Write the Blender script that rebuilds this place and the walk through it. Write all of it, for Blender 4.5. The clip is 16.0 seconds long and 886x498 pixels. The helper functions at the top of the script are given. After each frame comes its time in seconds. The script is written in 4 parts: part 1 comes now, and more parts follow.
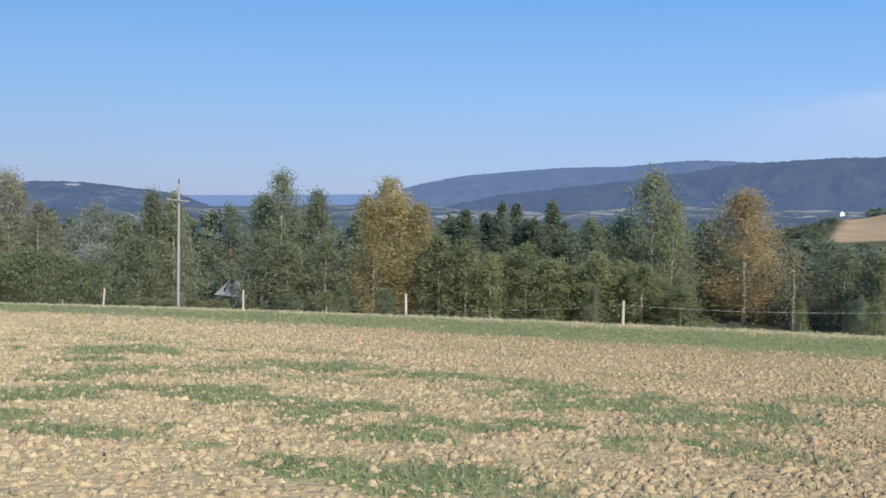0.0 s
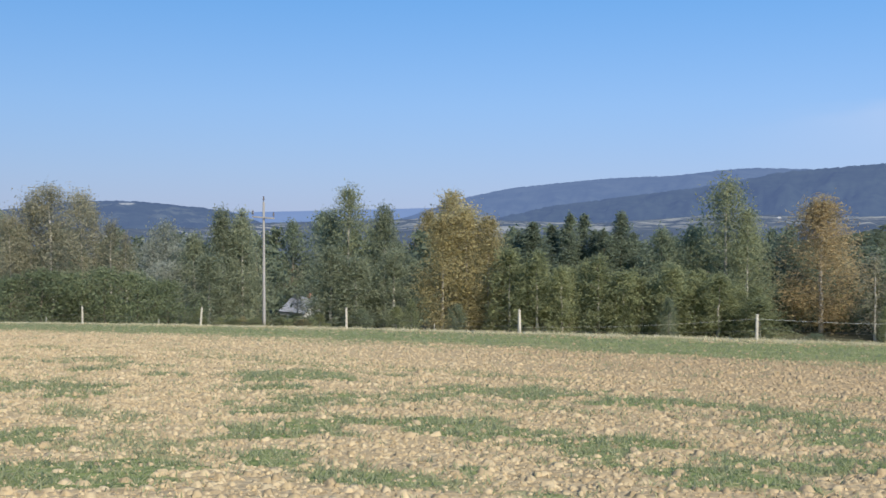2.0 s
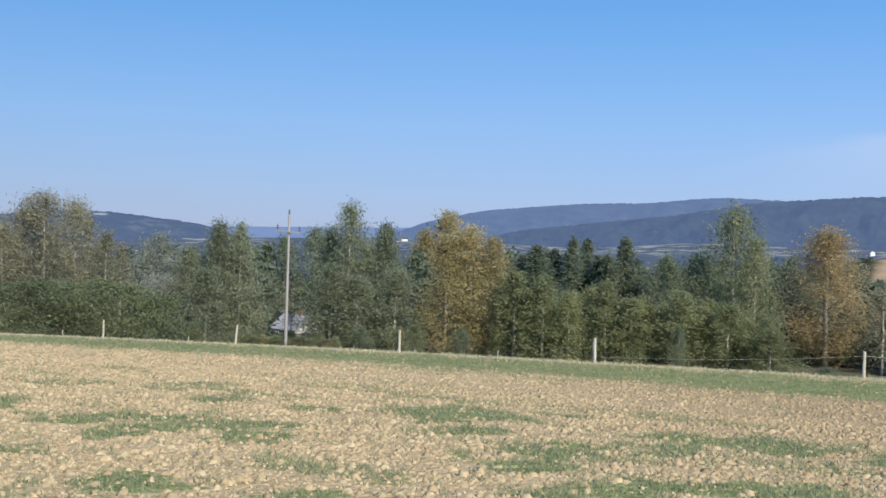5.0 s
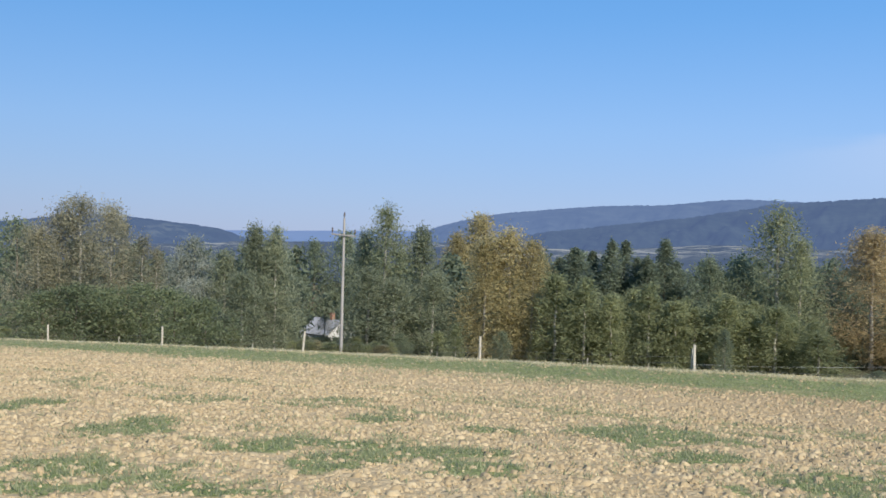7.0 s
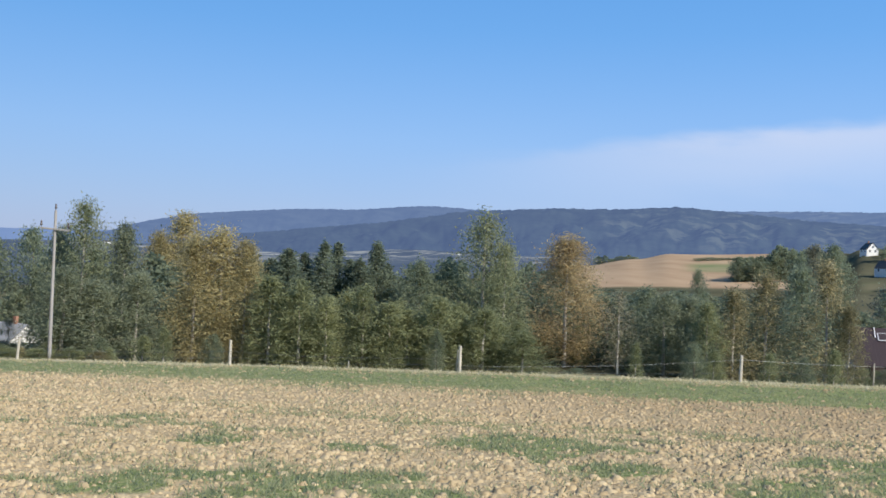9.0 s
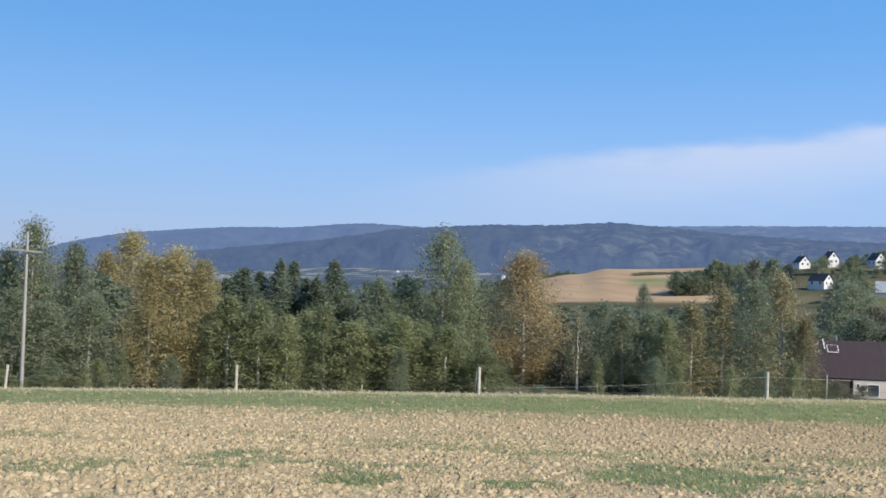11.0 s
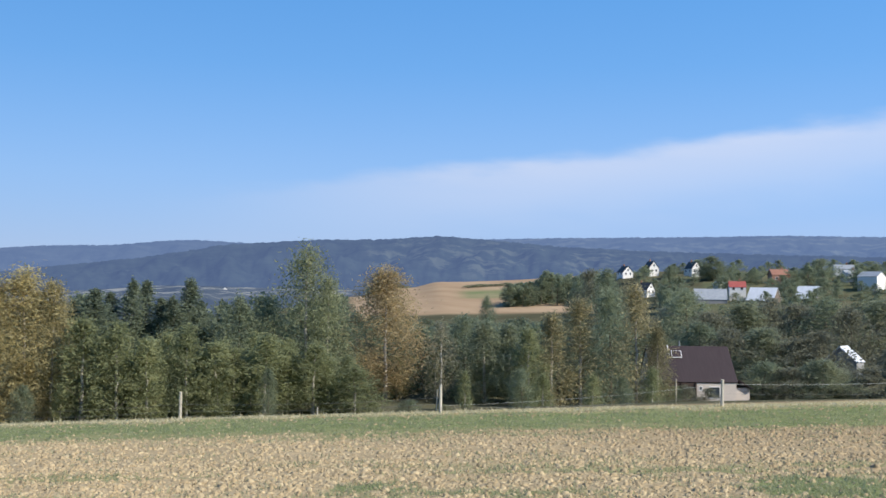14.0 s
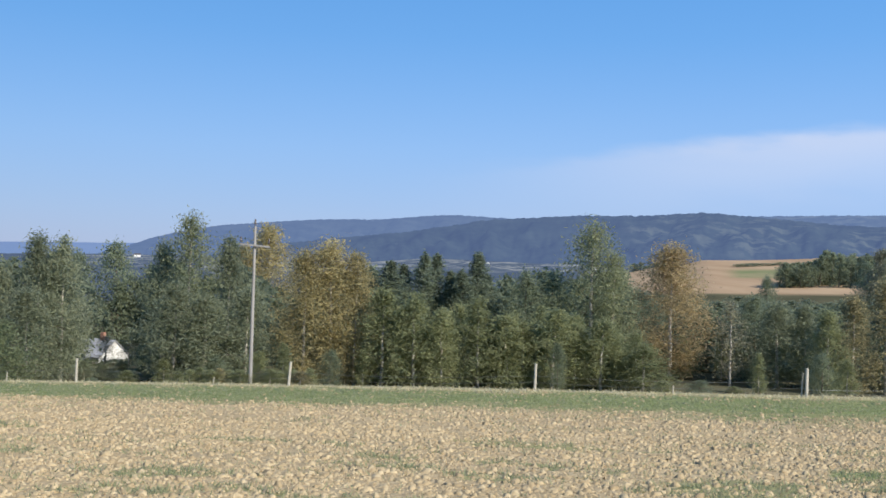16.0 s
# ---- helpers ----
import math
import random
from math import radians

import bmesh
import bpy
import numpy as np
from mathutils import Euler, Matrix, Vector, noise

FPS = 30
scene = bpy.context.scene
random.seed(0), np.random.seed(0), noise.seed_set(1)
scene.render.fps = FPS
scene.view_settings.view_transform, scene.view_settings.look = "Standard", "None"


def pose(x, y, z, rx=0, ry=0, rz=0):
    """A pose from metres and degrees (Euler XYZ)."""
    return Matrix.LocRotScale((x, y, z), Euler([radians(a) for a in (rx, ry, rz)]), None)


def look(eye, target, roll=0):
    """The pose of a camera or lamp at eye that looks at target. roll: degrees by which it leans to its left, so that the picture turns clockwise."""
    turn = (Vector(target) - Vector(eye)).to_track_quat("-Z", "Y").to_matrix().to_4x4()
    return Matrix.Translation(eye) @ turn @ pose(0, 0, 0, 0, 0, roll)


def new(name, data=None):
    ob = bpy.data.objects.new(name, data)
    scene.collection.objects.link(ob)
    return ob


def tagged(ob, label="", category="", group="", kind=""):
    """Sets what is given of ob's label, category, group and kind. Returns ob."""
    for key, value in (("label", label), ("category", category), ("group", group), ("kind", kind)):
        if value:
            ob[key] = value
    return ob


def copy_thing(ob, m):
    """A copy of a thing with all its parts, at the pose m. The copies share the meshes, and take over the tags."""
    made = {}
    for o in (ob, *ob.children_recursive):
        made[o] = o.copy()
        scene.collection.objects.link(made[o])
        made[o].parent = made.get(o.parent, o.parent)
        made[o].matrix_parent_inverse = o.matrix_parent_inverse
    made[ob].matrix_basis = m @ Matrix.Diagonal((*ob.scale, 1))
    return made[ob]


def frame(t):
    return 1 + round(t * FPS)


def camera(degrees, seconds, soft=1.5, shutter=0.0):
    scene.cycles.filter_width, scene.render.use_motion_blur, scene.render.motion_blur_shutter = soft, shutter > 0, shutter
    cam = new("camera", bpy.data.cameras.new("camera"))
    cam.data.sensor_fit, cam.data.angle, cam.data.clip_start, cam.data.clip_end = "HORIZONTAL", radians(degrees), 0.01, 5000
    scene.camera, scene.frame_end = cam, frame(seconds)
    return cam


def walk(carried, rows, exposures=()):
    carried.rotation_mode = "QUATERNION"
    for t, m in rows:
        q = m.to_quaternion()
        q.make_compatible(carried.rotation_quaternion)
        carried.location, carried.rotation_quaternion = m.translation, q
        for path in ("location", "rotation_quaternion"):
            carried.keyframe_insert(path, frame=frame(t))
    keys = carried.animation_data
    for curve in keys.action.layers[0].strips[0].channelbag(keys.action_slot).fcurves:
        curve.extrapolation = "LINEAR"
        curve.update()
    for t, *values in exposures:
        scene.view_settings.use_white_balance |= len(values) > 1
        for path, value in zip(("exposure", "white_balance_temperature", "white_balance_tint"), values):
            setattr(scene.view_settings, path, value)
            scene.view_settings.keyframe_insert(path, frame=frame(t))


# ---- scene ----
cam = camera(47.6, 16.0, soft=1.6)

PATH = [
    (0, (9.224, -4.35, 0.233), (9.178, -2.353, 0.144), 1.1),
    (0.5, (8.605, -4.099, 0.223), (8.604, -2.1, 0.157), 1.2),
    (1, (8.016, -3.853, 0.194), (7.991, -1.855, 0.109), 1.0),
    (1.5, (7.386, -3.558, 0.194), (7.349, -1.56, 0.132), 0.6),
    (2, (6.785, -3.372, 0.223), (6.644, -1.378, 0.159), 0.1),
    (2.5, (6.177, -3.059, 0.217), (5.985, -1.069, 0.167), -0.1),
    (3, (5.568, -2.746, 0.206), (5.414, -0.753, 0.16), 1.2),
    (3.5, (4.947, -2.383, 0.178), (4.824, -0.387, 0.157), 1.4),
    (6, (2.005, -0.638, 0.078), (1.926, 1.36, 0.055), 2.1),
    (6.5, (1.351, -0.296, 0.055), (1.231, 1.7, 0.033), 1.6),
    (7, (0.69, 0.17, 0.016), (0.57, 2.166, -0.001), 1.6),
    (7.5, (0.08, 0.558, -0.029), (0.018, 2.557, -0.032), 1.5),
    (8, (-0.444, 1.119, -0.082), (-0.266, 3.11, -0.018), 1.6),
    (8.5, (-0.945, 1.826, -0.182), (-0.579, 3.79, -0.098), 1.9),
    (9, (-1.437, 2.192, -0.239), (-0.956, 4.133, -0.229), 2.5),
    (11.5, (-4.298, 3.948, -0.258), (-3.607, 5.824, -0.196), 1.3),
    (12, (-4.845, 4.326, -0.301), (-4.006, 6.141, -0.245), 0.9),
    (12.5, (-5.436, 4.653, -0.291), (-4.56, 6.45, -0.236), 0.6),
    (13, (-6.073, 4.958, -0.285), (-5.164, 6.738, -0.207), 0.3),
    (13.5, (-6.725, 5.201, -0.276), (-5.798, 6.971, -0.194), 0.5),
    (14, (-7.385, 5.509, -0.27), (-6.466, 7.283, -0.185), 0.7),
    (14.5, (-8.147, 5.724, -0.262), (-7.357, 7.56, -0.188), 0.9),
    (15, (-8.844, 6.012, -0.269), (-8.277, 7.928, -0.181), 1.1),
    (15.5, (-9.547, 6.324, -0.306), (-9.066, 8.264, -0.244), 2.0),
    (16, (-10.161, 6.709, -0.352), (-9.72, 8.66, -0.326), 1.8),
]
walk(cam, [(t, look(e, g, r)) for t, e, g, r in PATH])

# ---- world, sun ----
SUN_AZ, SUN_EL = 146.0, 36.0          # clockwise from +y, degrees
world = bpy.data.worlds.new("sky")
scene.world = world
world.use_nodes = True
wt = world.node_tree
wt.nodes.clear()


def wn(kind, **values):
    n = wt.nodes.new(kind)
    for key, value in values.items():
        n.inputs[int(key[1:])].default_value = value
    return n


def wmath(op, a, b=None, c=None):
    n = wt.nodes.new("ShaderNodeMath")
    n.operation = op
    for i, v in enumerate((a, b, c)):
        if v is None:
            continue
        if isinstance(v, (int, float)):
            n.inputs[i].default_value = v
        else:
            wt.links.new(v, n.inputs[i])
    return n.outputs[0]


def wstep(x, lo, hi):
    n = wt.nodes.new("ShaderNodeMapRange")
    n.interpolation_type = "SMOOTHSTEP"
    wt.links.new(x, n.inputs[0])
    n.inputs[1].default_value, n.inputs[2].default_value = lo, hi
    return n.outputs[0]


sky = wt.nodes.new("ShaderNodeTexSky")
sky.sky_type = "NISHITA"
sky.sun_disc = False
sky.sun_elevation, sky.sun_rotation = radians(SUN_EL), radians(SUN_AZ)
sky.altitude, sky.air_density, sky.dust_density, sky.ozone_density = 300, 1.0, 0.25, 5.0
coord = wt.nodes.new("ShaderNodeTexCoord")
split = wt.nodes.new("ShaderNodeSeparateXYZ")
wt.links.new(coord.outputs["Generated"], split.inputs[0])
az = wmath("DEGREES", wmath("ARCTAN2", split.outputs[0], split.outputs[1]))
el = wmath("DEGREES", wmath("ARCSINE", split.outputs[2]))
wisp = wt.nodes.new("ShaderNodeTexNoise")
wmap = wt.nodes.new("ShaderNodeMapping")
wmap.inputs["Scale"].default_value = (1, 1, 4)
wt.links.new(coord.outputs["Generated"], wmap.inputs[0])
wt.links.new(wmap.outputs[0], wisp.inputs["Vector"])
wisp.inputs["Scale"].default_value, wisp.inputs["Detail"].default_value = 9, 6
# a thin cloud sheet whose upper edge climbs to the east
edge = wmath("ADD", wmath("MULTIPLY_ADD", az, 0.105, 4.55), wmath("MULTIPLY", wmath("SUBTRACT", wisp.outputs[0], 0.5), 2.2))
below = wmath("SUBTRACT", edge, el)
veil = wmath("MULTIPLY", wstep(below, -0.15, 1.1), wstep(below, 5.6, 0.7))
veil = wmath("MULTIPLY", veil, wstep(az, 9.0, 34.0))
veil = wmath("MULTIPLY", veil, wmath("MULTIPLY_ADD", wisp.outputs[0], 0.5, 0.45))
haze = wmath("MULTIPLY_ADD", wstep(el, 14.0, -1.0), 0.25, 0.6)
tone = wt.nodes.new("ShaderNodeValToRGB")          # the clear autumn haze, from the horizon to the zenith
wt.links.new(wmath("DIVIDE", wmath("MAXIMUM", el, 0.0), 90.0), tone.inputs[0])
for _ in range(3):
    tone.color_ramp.elements.new(0.5)
for stop, (at, colour) in zip(tone.color_ramp.elements, ((0.0, (2.4, 3.1, 5.05, 1)), (0.07, (1.9, 3.2, 5.8, 1)), (0.14, (1.1, 2.85, 6.0, 1)), (0.25, (0.55, 2.45, 5.9, 1)), (1.0, (0.5, 1.7, 4.6, 1)))):
    stop.position, stop.color = at, colour
mix_h = wt.nodes.new("ShaderNodeMix")
mix_h.data_type = "RGBA"
wt.links.new(haze, mix_h.inputs[0])
deep = wt.nodes.new("ShaderNodeHueSaturation")
deep.inputs["Saturation"].default_value, deep.inputs["Value"].default_value = 1.15, 0.85
wt.links.new(sky.outputs[0], deep.inputs["Color"])
wt.links.new(deep.outputs[0], mix_h.inputs[6])
wt.links.new(tone.outputs[0], mix_h.inputs[7])
mix_c = wt.nodes.new("ShaderNodeMix")
mix_c.data_type = "RGBA"
wt.links.new(veil, mix_c.inputs[0])
wt.links.new(mix_h.outputs[2], mix_c.inputs[6])
mix_c.inputs[7].default_value = (3.95, 4.4, 5.55, 1)
back = wt.nodes.new("ShaderNodeBackground")
wt.links.new(wmath("MULTIPLY_ADD", split.outputs[0], 0.018, 0.098), back.inputs[1])      # a little brighter to the east, nearer the sun
wt.links.new(mix_c.outputs[2], back.inputs[0])
wout = wt.nodes.new("ShaderNodeOutputWorld")
wt.links.new(back.outputs[0], wout.inputs[0])

sun = new("sun", bpy.data.lights.new("sun", "SUN"))
sun.data.energy, sun.data.angle, sun.data.color = 4.4, radians(0.53), (1.0, 0.93, 0.82)
a, e = radians(SUN_AZ), radians(SUN_EL)
sun.matrix_world = look((math.sin(a) * math.cos(e) * 50, math.cos(a) * math.cos(e) * 50, math.sin(e) * 50), (0, 0, 0))
scene.view_settings.exposure = 0.6


# ---- materials ----
def lin(r, g, b):
    return tuple((c / 12.92 if c <= 0.04045 else ((c + 0.055) / 1.055) ** 2.4) for c in (r / 255, g / 255, b / 255)) + (1,)


class Mat:
    """A small wrapper to write node materials in few lines."""

    def __init__(self, name, rough=0.8, metal=0.0, spec=0.3):
        self.m = bpy.data.materials.new(name)
        self.m.use_nodes = True
        self.t = self.m.node_tree
        self.b = self.t.nodes["Principled BSDF"]
        self.b.inputs["Roughness"].default_value = rough
        self.b.inputs["Metallic"].default_value = metal
        self.b.inputs["Specular IOR Level"].default_value = spec

    def node(self, kind):
        return self.t.nodes.new(kind)

    def link(self, a, b):
        self.t.links.new(a, b)

    def put(self, value, socket):
        if hasattr(value, "links"):
            self.link(value, socket)
        else:
            socket.default_value = value

    def coords(self, which="Object", scale=(1, 1, 1)):
        c = self.node("ShaderNodeTexCoord")
        m = self.node("ShaderNodeMapping")
        m.inputs["Scale"].default_value = scale
        self.link(c.outputs[which], m.inputs[0])
        return m.outputs[0]

    def noise(self, scale, detail=4, vec=None, rough=0.55):
        n = self.node("ShaderNodeTexNoise")
        n.inputs["Scale"].default_value, n.inputs["Detail"].default_value, n.inputs["Roughness"].default_value = scale, detail, rough
        self.link(vec if vec is not None else self.coords(), n.inputs["Vector"])
        return n.outputs[0]

    def voronoi(self, scale, vec=None, out=0):
        n = self.node("ShaderNodeTexVoronoi")
        n.inputs["Scale"].default_value = scale
        self.link(vec if vec is not None else self.coords(), n.inputs["Vector"])
        return n.outputs[out]

    def attr(self, name):
        n = self.node("ShaderNodeAttribute")
        n.attribute_name = name
        return n.outputs["Fac"]

    def island(self):
        return self.node("ShaderNodeNewGeometry").outputs["Random Per Island"]

    def chance(self):
        return self.node("ShaderNodeObjectInfo").outputs["Random"]

    def step(self, x, lo, hi):
        n = self.node("ShaderNodeMapRange")
        n.interpolation_type = "SMOOTHSTEP"
        self.put(x, n.inputs[0])
        n.inputs[1].default_value, n.inputs[2].default_value = lo, hi
        return n.outputs[0]

    def calc(self, op, a, b=0.0):
        n = self.node("ShaderNodeMath")
        n.operation = op
        self.put(a, n.inputs[0])
        self.put(b, n.inputs[1])
        return n.outputs[0]

    def mix(self, fac, a, b):
        n = self.node("ShaderNodeMix")
        n.data_type = "RGBA"
        self.put(fac, n.inputs[0])
        self.put(a, n.inputs[6])
        self.put(b, n.inputs[7])
        return n.outputs[2]

    def ramp(self, fac, *stops):
        n = self.node("ShaderNodeValToRGB")
        while len(n.color_ramp.elements) < len(stops):
            n.color_ramp.elements.new(0.5)
        for el_, (p, c) in zip(n.color_ramp.elements, stops):
            el_.position, el_.color = p, c
        self.put(fac, n.inputs[0])
        return n.outputs[0]

    def colour(self, value):
        self.put(value, self.b.inputs["Base Color"])
        return self

    def bump(self, height, strength=0.5, distance=0.05):
        n = self.node("ShaderNodeBump")
        n.inputs["Strength"].default_value, n.inputs["Distance"].default_value = strength, distance
        self.put(height, n.inputs["Height"])
        self.link(n.outputs[0], self.b.inputs["Normal"])
        return self


def c4(r, g, b):
    return (r, g, b, 1)


def make_ground_material():
    m = Mat("ground_earth", 1.0, spec=0.0)
    soil = m.ramp(m.noise(0.35, 6), (0.3, c4(0.33, 0.25, 0.137)), (0.7, c4(0.395, 0.304, 0.172)))
    soil = m.mix(m.step(m.noise(9, 5), 0.35, 0.7), m.mix(0.22, soil, c4(0.3, 0.21, 0.12)), soil)
    soil = m.mix(m.calc("MULTIPLY", m.step(m.noise(2.2, 4), 0.52, 0.7), 0.6), soil, c4(0.42, 0.325, 0.19))
    grass = m.ramp(m.noise(1.3, 6), (0.3, c4(0.122, 0.16, 0.058)), (0.7, c4(0.2, 0.228, 0.096)))
    grass = m.mix(m.calc("MULTIPLY", m.step(m.noise(14, 3), 0.45, 0.75), 0.7), grass, c4(0.36, 0.32, 0.18))
    cell = m.voronoi(16, out=1)
    grain = m.node("ShaderNodeSeparateColor")
    m.link(cell, grain.inputs[0])
    soil = m.mix(m.calc("MULTIPLY", grain.outputs[0], 0.28), soil, c4(0.62, 0.52, 0.36))
    soil = m.mix(m.calc("MULTIPLY", m.step(grain.outputs[1], 0.6, 1.0), 0.18), soil, c4(0.27, 0.195, 0.11))
    soil = m.mix(east_tone(m), soil, c4(0.29, 0.205, 0.115))
    near = m.mix(m.step(m.calc("ADD", m.attr("weed"), m.calc("MULTIPLY", m.noise(7, 4), 0.5)), 0.55, 1.15), soil, grass)
    hay = m.ramp(m.noise(6, 4), (0.3, c4(0.3, 0.24, 0.12)), (0.7, c4(0.48, 0.4, 0.22)))
    near = m.mix(m.attr("hay"), near, hay)
    far = m.ramp(m.noise(0.02, 5), (0.35, c4(0.07, 0.068, 0.042)), (0.65, c4(0.125, 0.117, 0.072)))
    stubble = m.ramp(m.noise(0.05, 5, m.coords("Object", (1, 0.35, 1))), (0.35, c4(0.31, 0.215, 0.135)), (0.7, c4(0.4, 0.29, 0.185)))
    far = m.mix(m.attr("stubble"), far, stubble)
    far = m.mix(m.attr("crop"), far, m.mix(m.step(m.noise(0.03, 5), 0.35, 0.7), c4(0.15, 0.18, 0.085), c4(0.27, 0.23, 0.135)))
    m.colour(m.mix(m.attr("far"), near, far))
    lumps = m.calc("SUBTRACT", 1.6, m.calc("ADD", m.voronoi(9), m.calc("MULTIPLY", m.voronoi(21), 0.6)))
    h = m.calc("ADD", lumps, m.calc("MULTIPLY", m.noise(30, 5), 0.5))
    m.bump(m.calc("MULTIPLY", h, m.calc("SUBTRACT", 1.0, m.attr("far"))), 0.6, 0.04)
    return m.m


def east_tone(m):
    """How far the field's soil has turned darker and redder towards the east."""
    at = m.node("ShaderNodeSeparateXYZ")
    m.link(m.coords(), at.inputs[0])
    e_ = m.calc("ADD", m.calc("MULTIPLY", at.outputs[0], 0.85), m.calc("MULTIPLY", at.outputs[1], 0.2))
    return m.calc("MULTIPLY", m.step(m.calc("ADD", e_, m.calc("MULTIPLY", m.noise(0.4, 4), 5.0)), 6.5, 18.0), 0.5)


def make_clod_material():
    m = Mat("dry_clod", 0.95, spec=0.1)
    c = m.ramp(m.island(), (0.0, c4(0.32, 0.246, 0.14)), (0.5, c4(0.415, 0.326, 0.192)), (1.0, c4(0.51, 0.41, 0.252)))
    c = m.mix(east_tone(m), c, c4(0.29, 0.205, 0.115))
    m.colour(m.mix(m.calc("MULTIPLY", m.noise(18, 4), 0.4), c, c4(0.28, 0.21, 0.125)))
    return m.bump(m.noise(40, 4), 0.5, 0.02).m


def make_leaf(name, *stops):
    """Leaves: a ramp over single leaves, varied a little from plant to plant."""
    m = Mat(name, 0.65, spec=0.25)
    f = m.calc("ADD", m.calc("ADD", m.calc("MULTIPLY", m.island(), 0.45), 0.1), m.calc("MULTIPLY", m.chance(), 0.25))
    col = m.ramp(f, *stops)
    hue = m.node("ShaderNodeHueSaturation")
    m.link(m.calc("ADD", m.calc("MULTIPLY", m.chance(), 0.2), 1.52), hue.inputs["Value"])
    hue.inputs["Saturation"].default_value = 0.74
    m.link(col, hue.inputs["Color"])
    m.colour(hue.outputs[0])
    glow = m.node("ShaderNodeBsdfTranslucent")
    m.link(hue.outputs[0], glow.inputs[0])
    both = m.node("ShaderNodeMixShader")
    both.inputs[0].default_value = 0.58
    m.link(m.b.outputs[0], both.inputs[1])
    m.link(glow.outputs[0], both.inputs[2])
    m.link(both.outputs[0], m.t.nodes["Material Output"].inputs[0])
    return m.m


def make_plain(name, dark, light, scale=3.0, rough=0.8, spec=0.3, metal=0.0, stretch=(1, 1, 1), relief=0.3, depth=0.01):
    m = Mat(name, rough, metal, spec)
    v = m.coords("Object", stretch)
    n = m.noise(scale, 6, v)
    fine = m.noise(scale * 9, 3, v)
    m.colour(m.mix(m.calc("MULTIPLY", fine, 0.5), m.ramp(n, (0.3, c4(*dark)), (0.7, c4(*light))), c4(*[(a_ + b_) / 2 * 0.8 for a_, b_ in zip(dark, light)])))
    return m.bump(fine, relief, depth).m


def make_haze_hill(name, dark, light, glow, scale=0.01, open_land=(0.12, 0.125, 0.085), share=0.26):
    """Distant wooded slopes; haze of kilometres of air is painted in as blue emission."""
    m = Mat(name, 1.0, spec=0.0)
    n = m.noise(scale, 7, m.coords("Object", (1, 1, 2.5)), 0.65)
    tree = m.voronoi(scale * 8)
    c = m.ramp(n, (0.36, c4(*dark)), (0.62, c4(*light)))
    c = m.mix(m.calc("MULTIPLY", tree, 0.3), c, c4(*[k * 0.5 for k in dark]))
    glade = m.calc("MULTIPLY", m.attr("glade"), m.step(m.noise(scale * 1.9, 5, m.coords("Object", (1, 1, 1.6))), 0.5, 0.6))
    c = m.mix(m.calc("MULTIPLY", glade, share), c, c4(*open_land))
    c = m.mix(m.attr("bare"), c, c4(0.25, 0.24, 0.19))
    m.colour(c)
    # even blue glow in place of real haze
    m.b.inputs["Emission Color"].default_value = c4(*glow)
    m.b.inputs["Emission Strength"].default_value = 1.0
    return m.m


GROUND = make_ground_material()
CLOD = make_clod_material()
WEED = make_leaf("weed_blades", (0.0, c4(0.135, 0.155, 0.056)), (0.6, c4(0.235, 0.245, 0.1)), (1.0, c4(0.45, 0.39, 0.21)))
HAY = make_leaf("dry_grass", (0.0, c4(0.26, 0.24, 0.1)), (0.5, c4(0.45, 0.38, 0.2)), (1.0, c4(0.58, 0.5, 0.3)))
LEAF = {
    "birch": make_leaf("birch_leaves", (0.0, c4(0.105, 0.13, 0.068)), (0.6, c4(0.178, 0.2, 0.105)), (1.0, c4(0.27, 0.275, 0.145))),
    "sapling": make_leaf("sapling_leaves", (0.0, c4(0.11, 0.135, 0.046)), (0.6, c4(0.195, 0.21, 0.074)), (1.0, c4(0.28, 0.275, 0.1))),
    "dark": make_leaf("dark_leaves", (0.0, c4(0.088, 0.115, 0.062)), (0.6, c4(0.15, 0.182, 0.092)), (1.0, c4(0.215, 0.24, 0.125))),
    "shrub": make_leaf("shrub_leaves", (0.0, c4(0.074, 0.099, 0.037)), (0.6, c4(0.132, 0.161, 0.060)), (1.0, c4(0.223, 0.242, 0.088))),
    "spruce": make_leaf("spruce_needles", (0.0, c4(0.072, 0.1, 0.06)), (0.6, c4(0.13, 0.165, 0.095)), (1.0, c4(0.185, 0.215, 0.125))),
    "olive": make_leaf("olive_leaves", (0.0, c4(0.125, 0.125, 0.065)), (0.6, c4(0.225, 0.208, 0.115)), (1.0, c4(0.34, 0.305, 0.18))),
    "grey": make_leaf("grey_leaves", (0.0, c4(0.131, 0.156, 0.106)), (0.6, c4(0.243, 0.256, 0.194)), (1.0, c4(0.381, 0.394, 0.319))),
    "orange": make_leaf("golden_leaves", (0.0, c4(0.145, 0.128, 0.037)), (0.5, c4(0.265, 0.215, 0.063)), (1.0, c4(0.4, 0.325, 0.115))),
    "amber": make_leaf("amber_leaves", (0.0, c4(0.18, 0.128, 0.042)), (0.5, c4(0.305, 0.222, 0.072)), (1.0, c4(0.44, 0.32, 0.125))),
    "yellow": make_leaf("yellowing_leaves", (0.0, c4(0.085, 0.088, 0.036)), (0.45, c4(0.17, 0.15, 0.056)), (0.8, c4(0.42, 0.34, 0.13))),
    "copse": make_leaf("copse_leaves", (0.0, c4(0.09, 0.096, 0.058)), (0.6, c4(0.15, 0.15, 0.09)), (1.0, c4(0.22, 0.208, 0.128))),
    "aspen": make_leaf("aspen_leaves", (0.0, c4(0.106, 0.125, 0.050)), (0.6, c4(0.206, 0.225, 0.094)), (1.0, c4(0.381, 0.381, 0.181))),
}
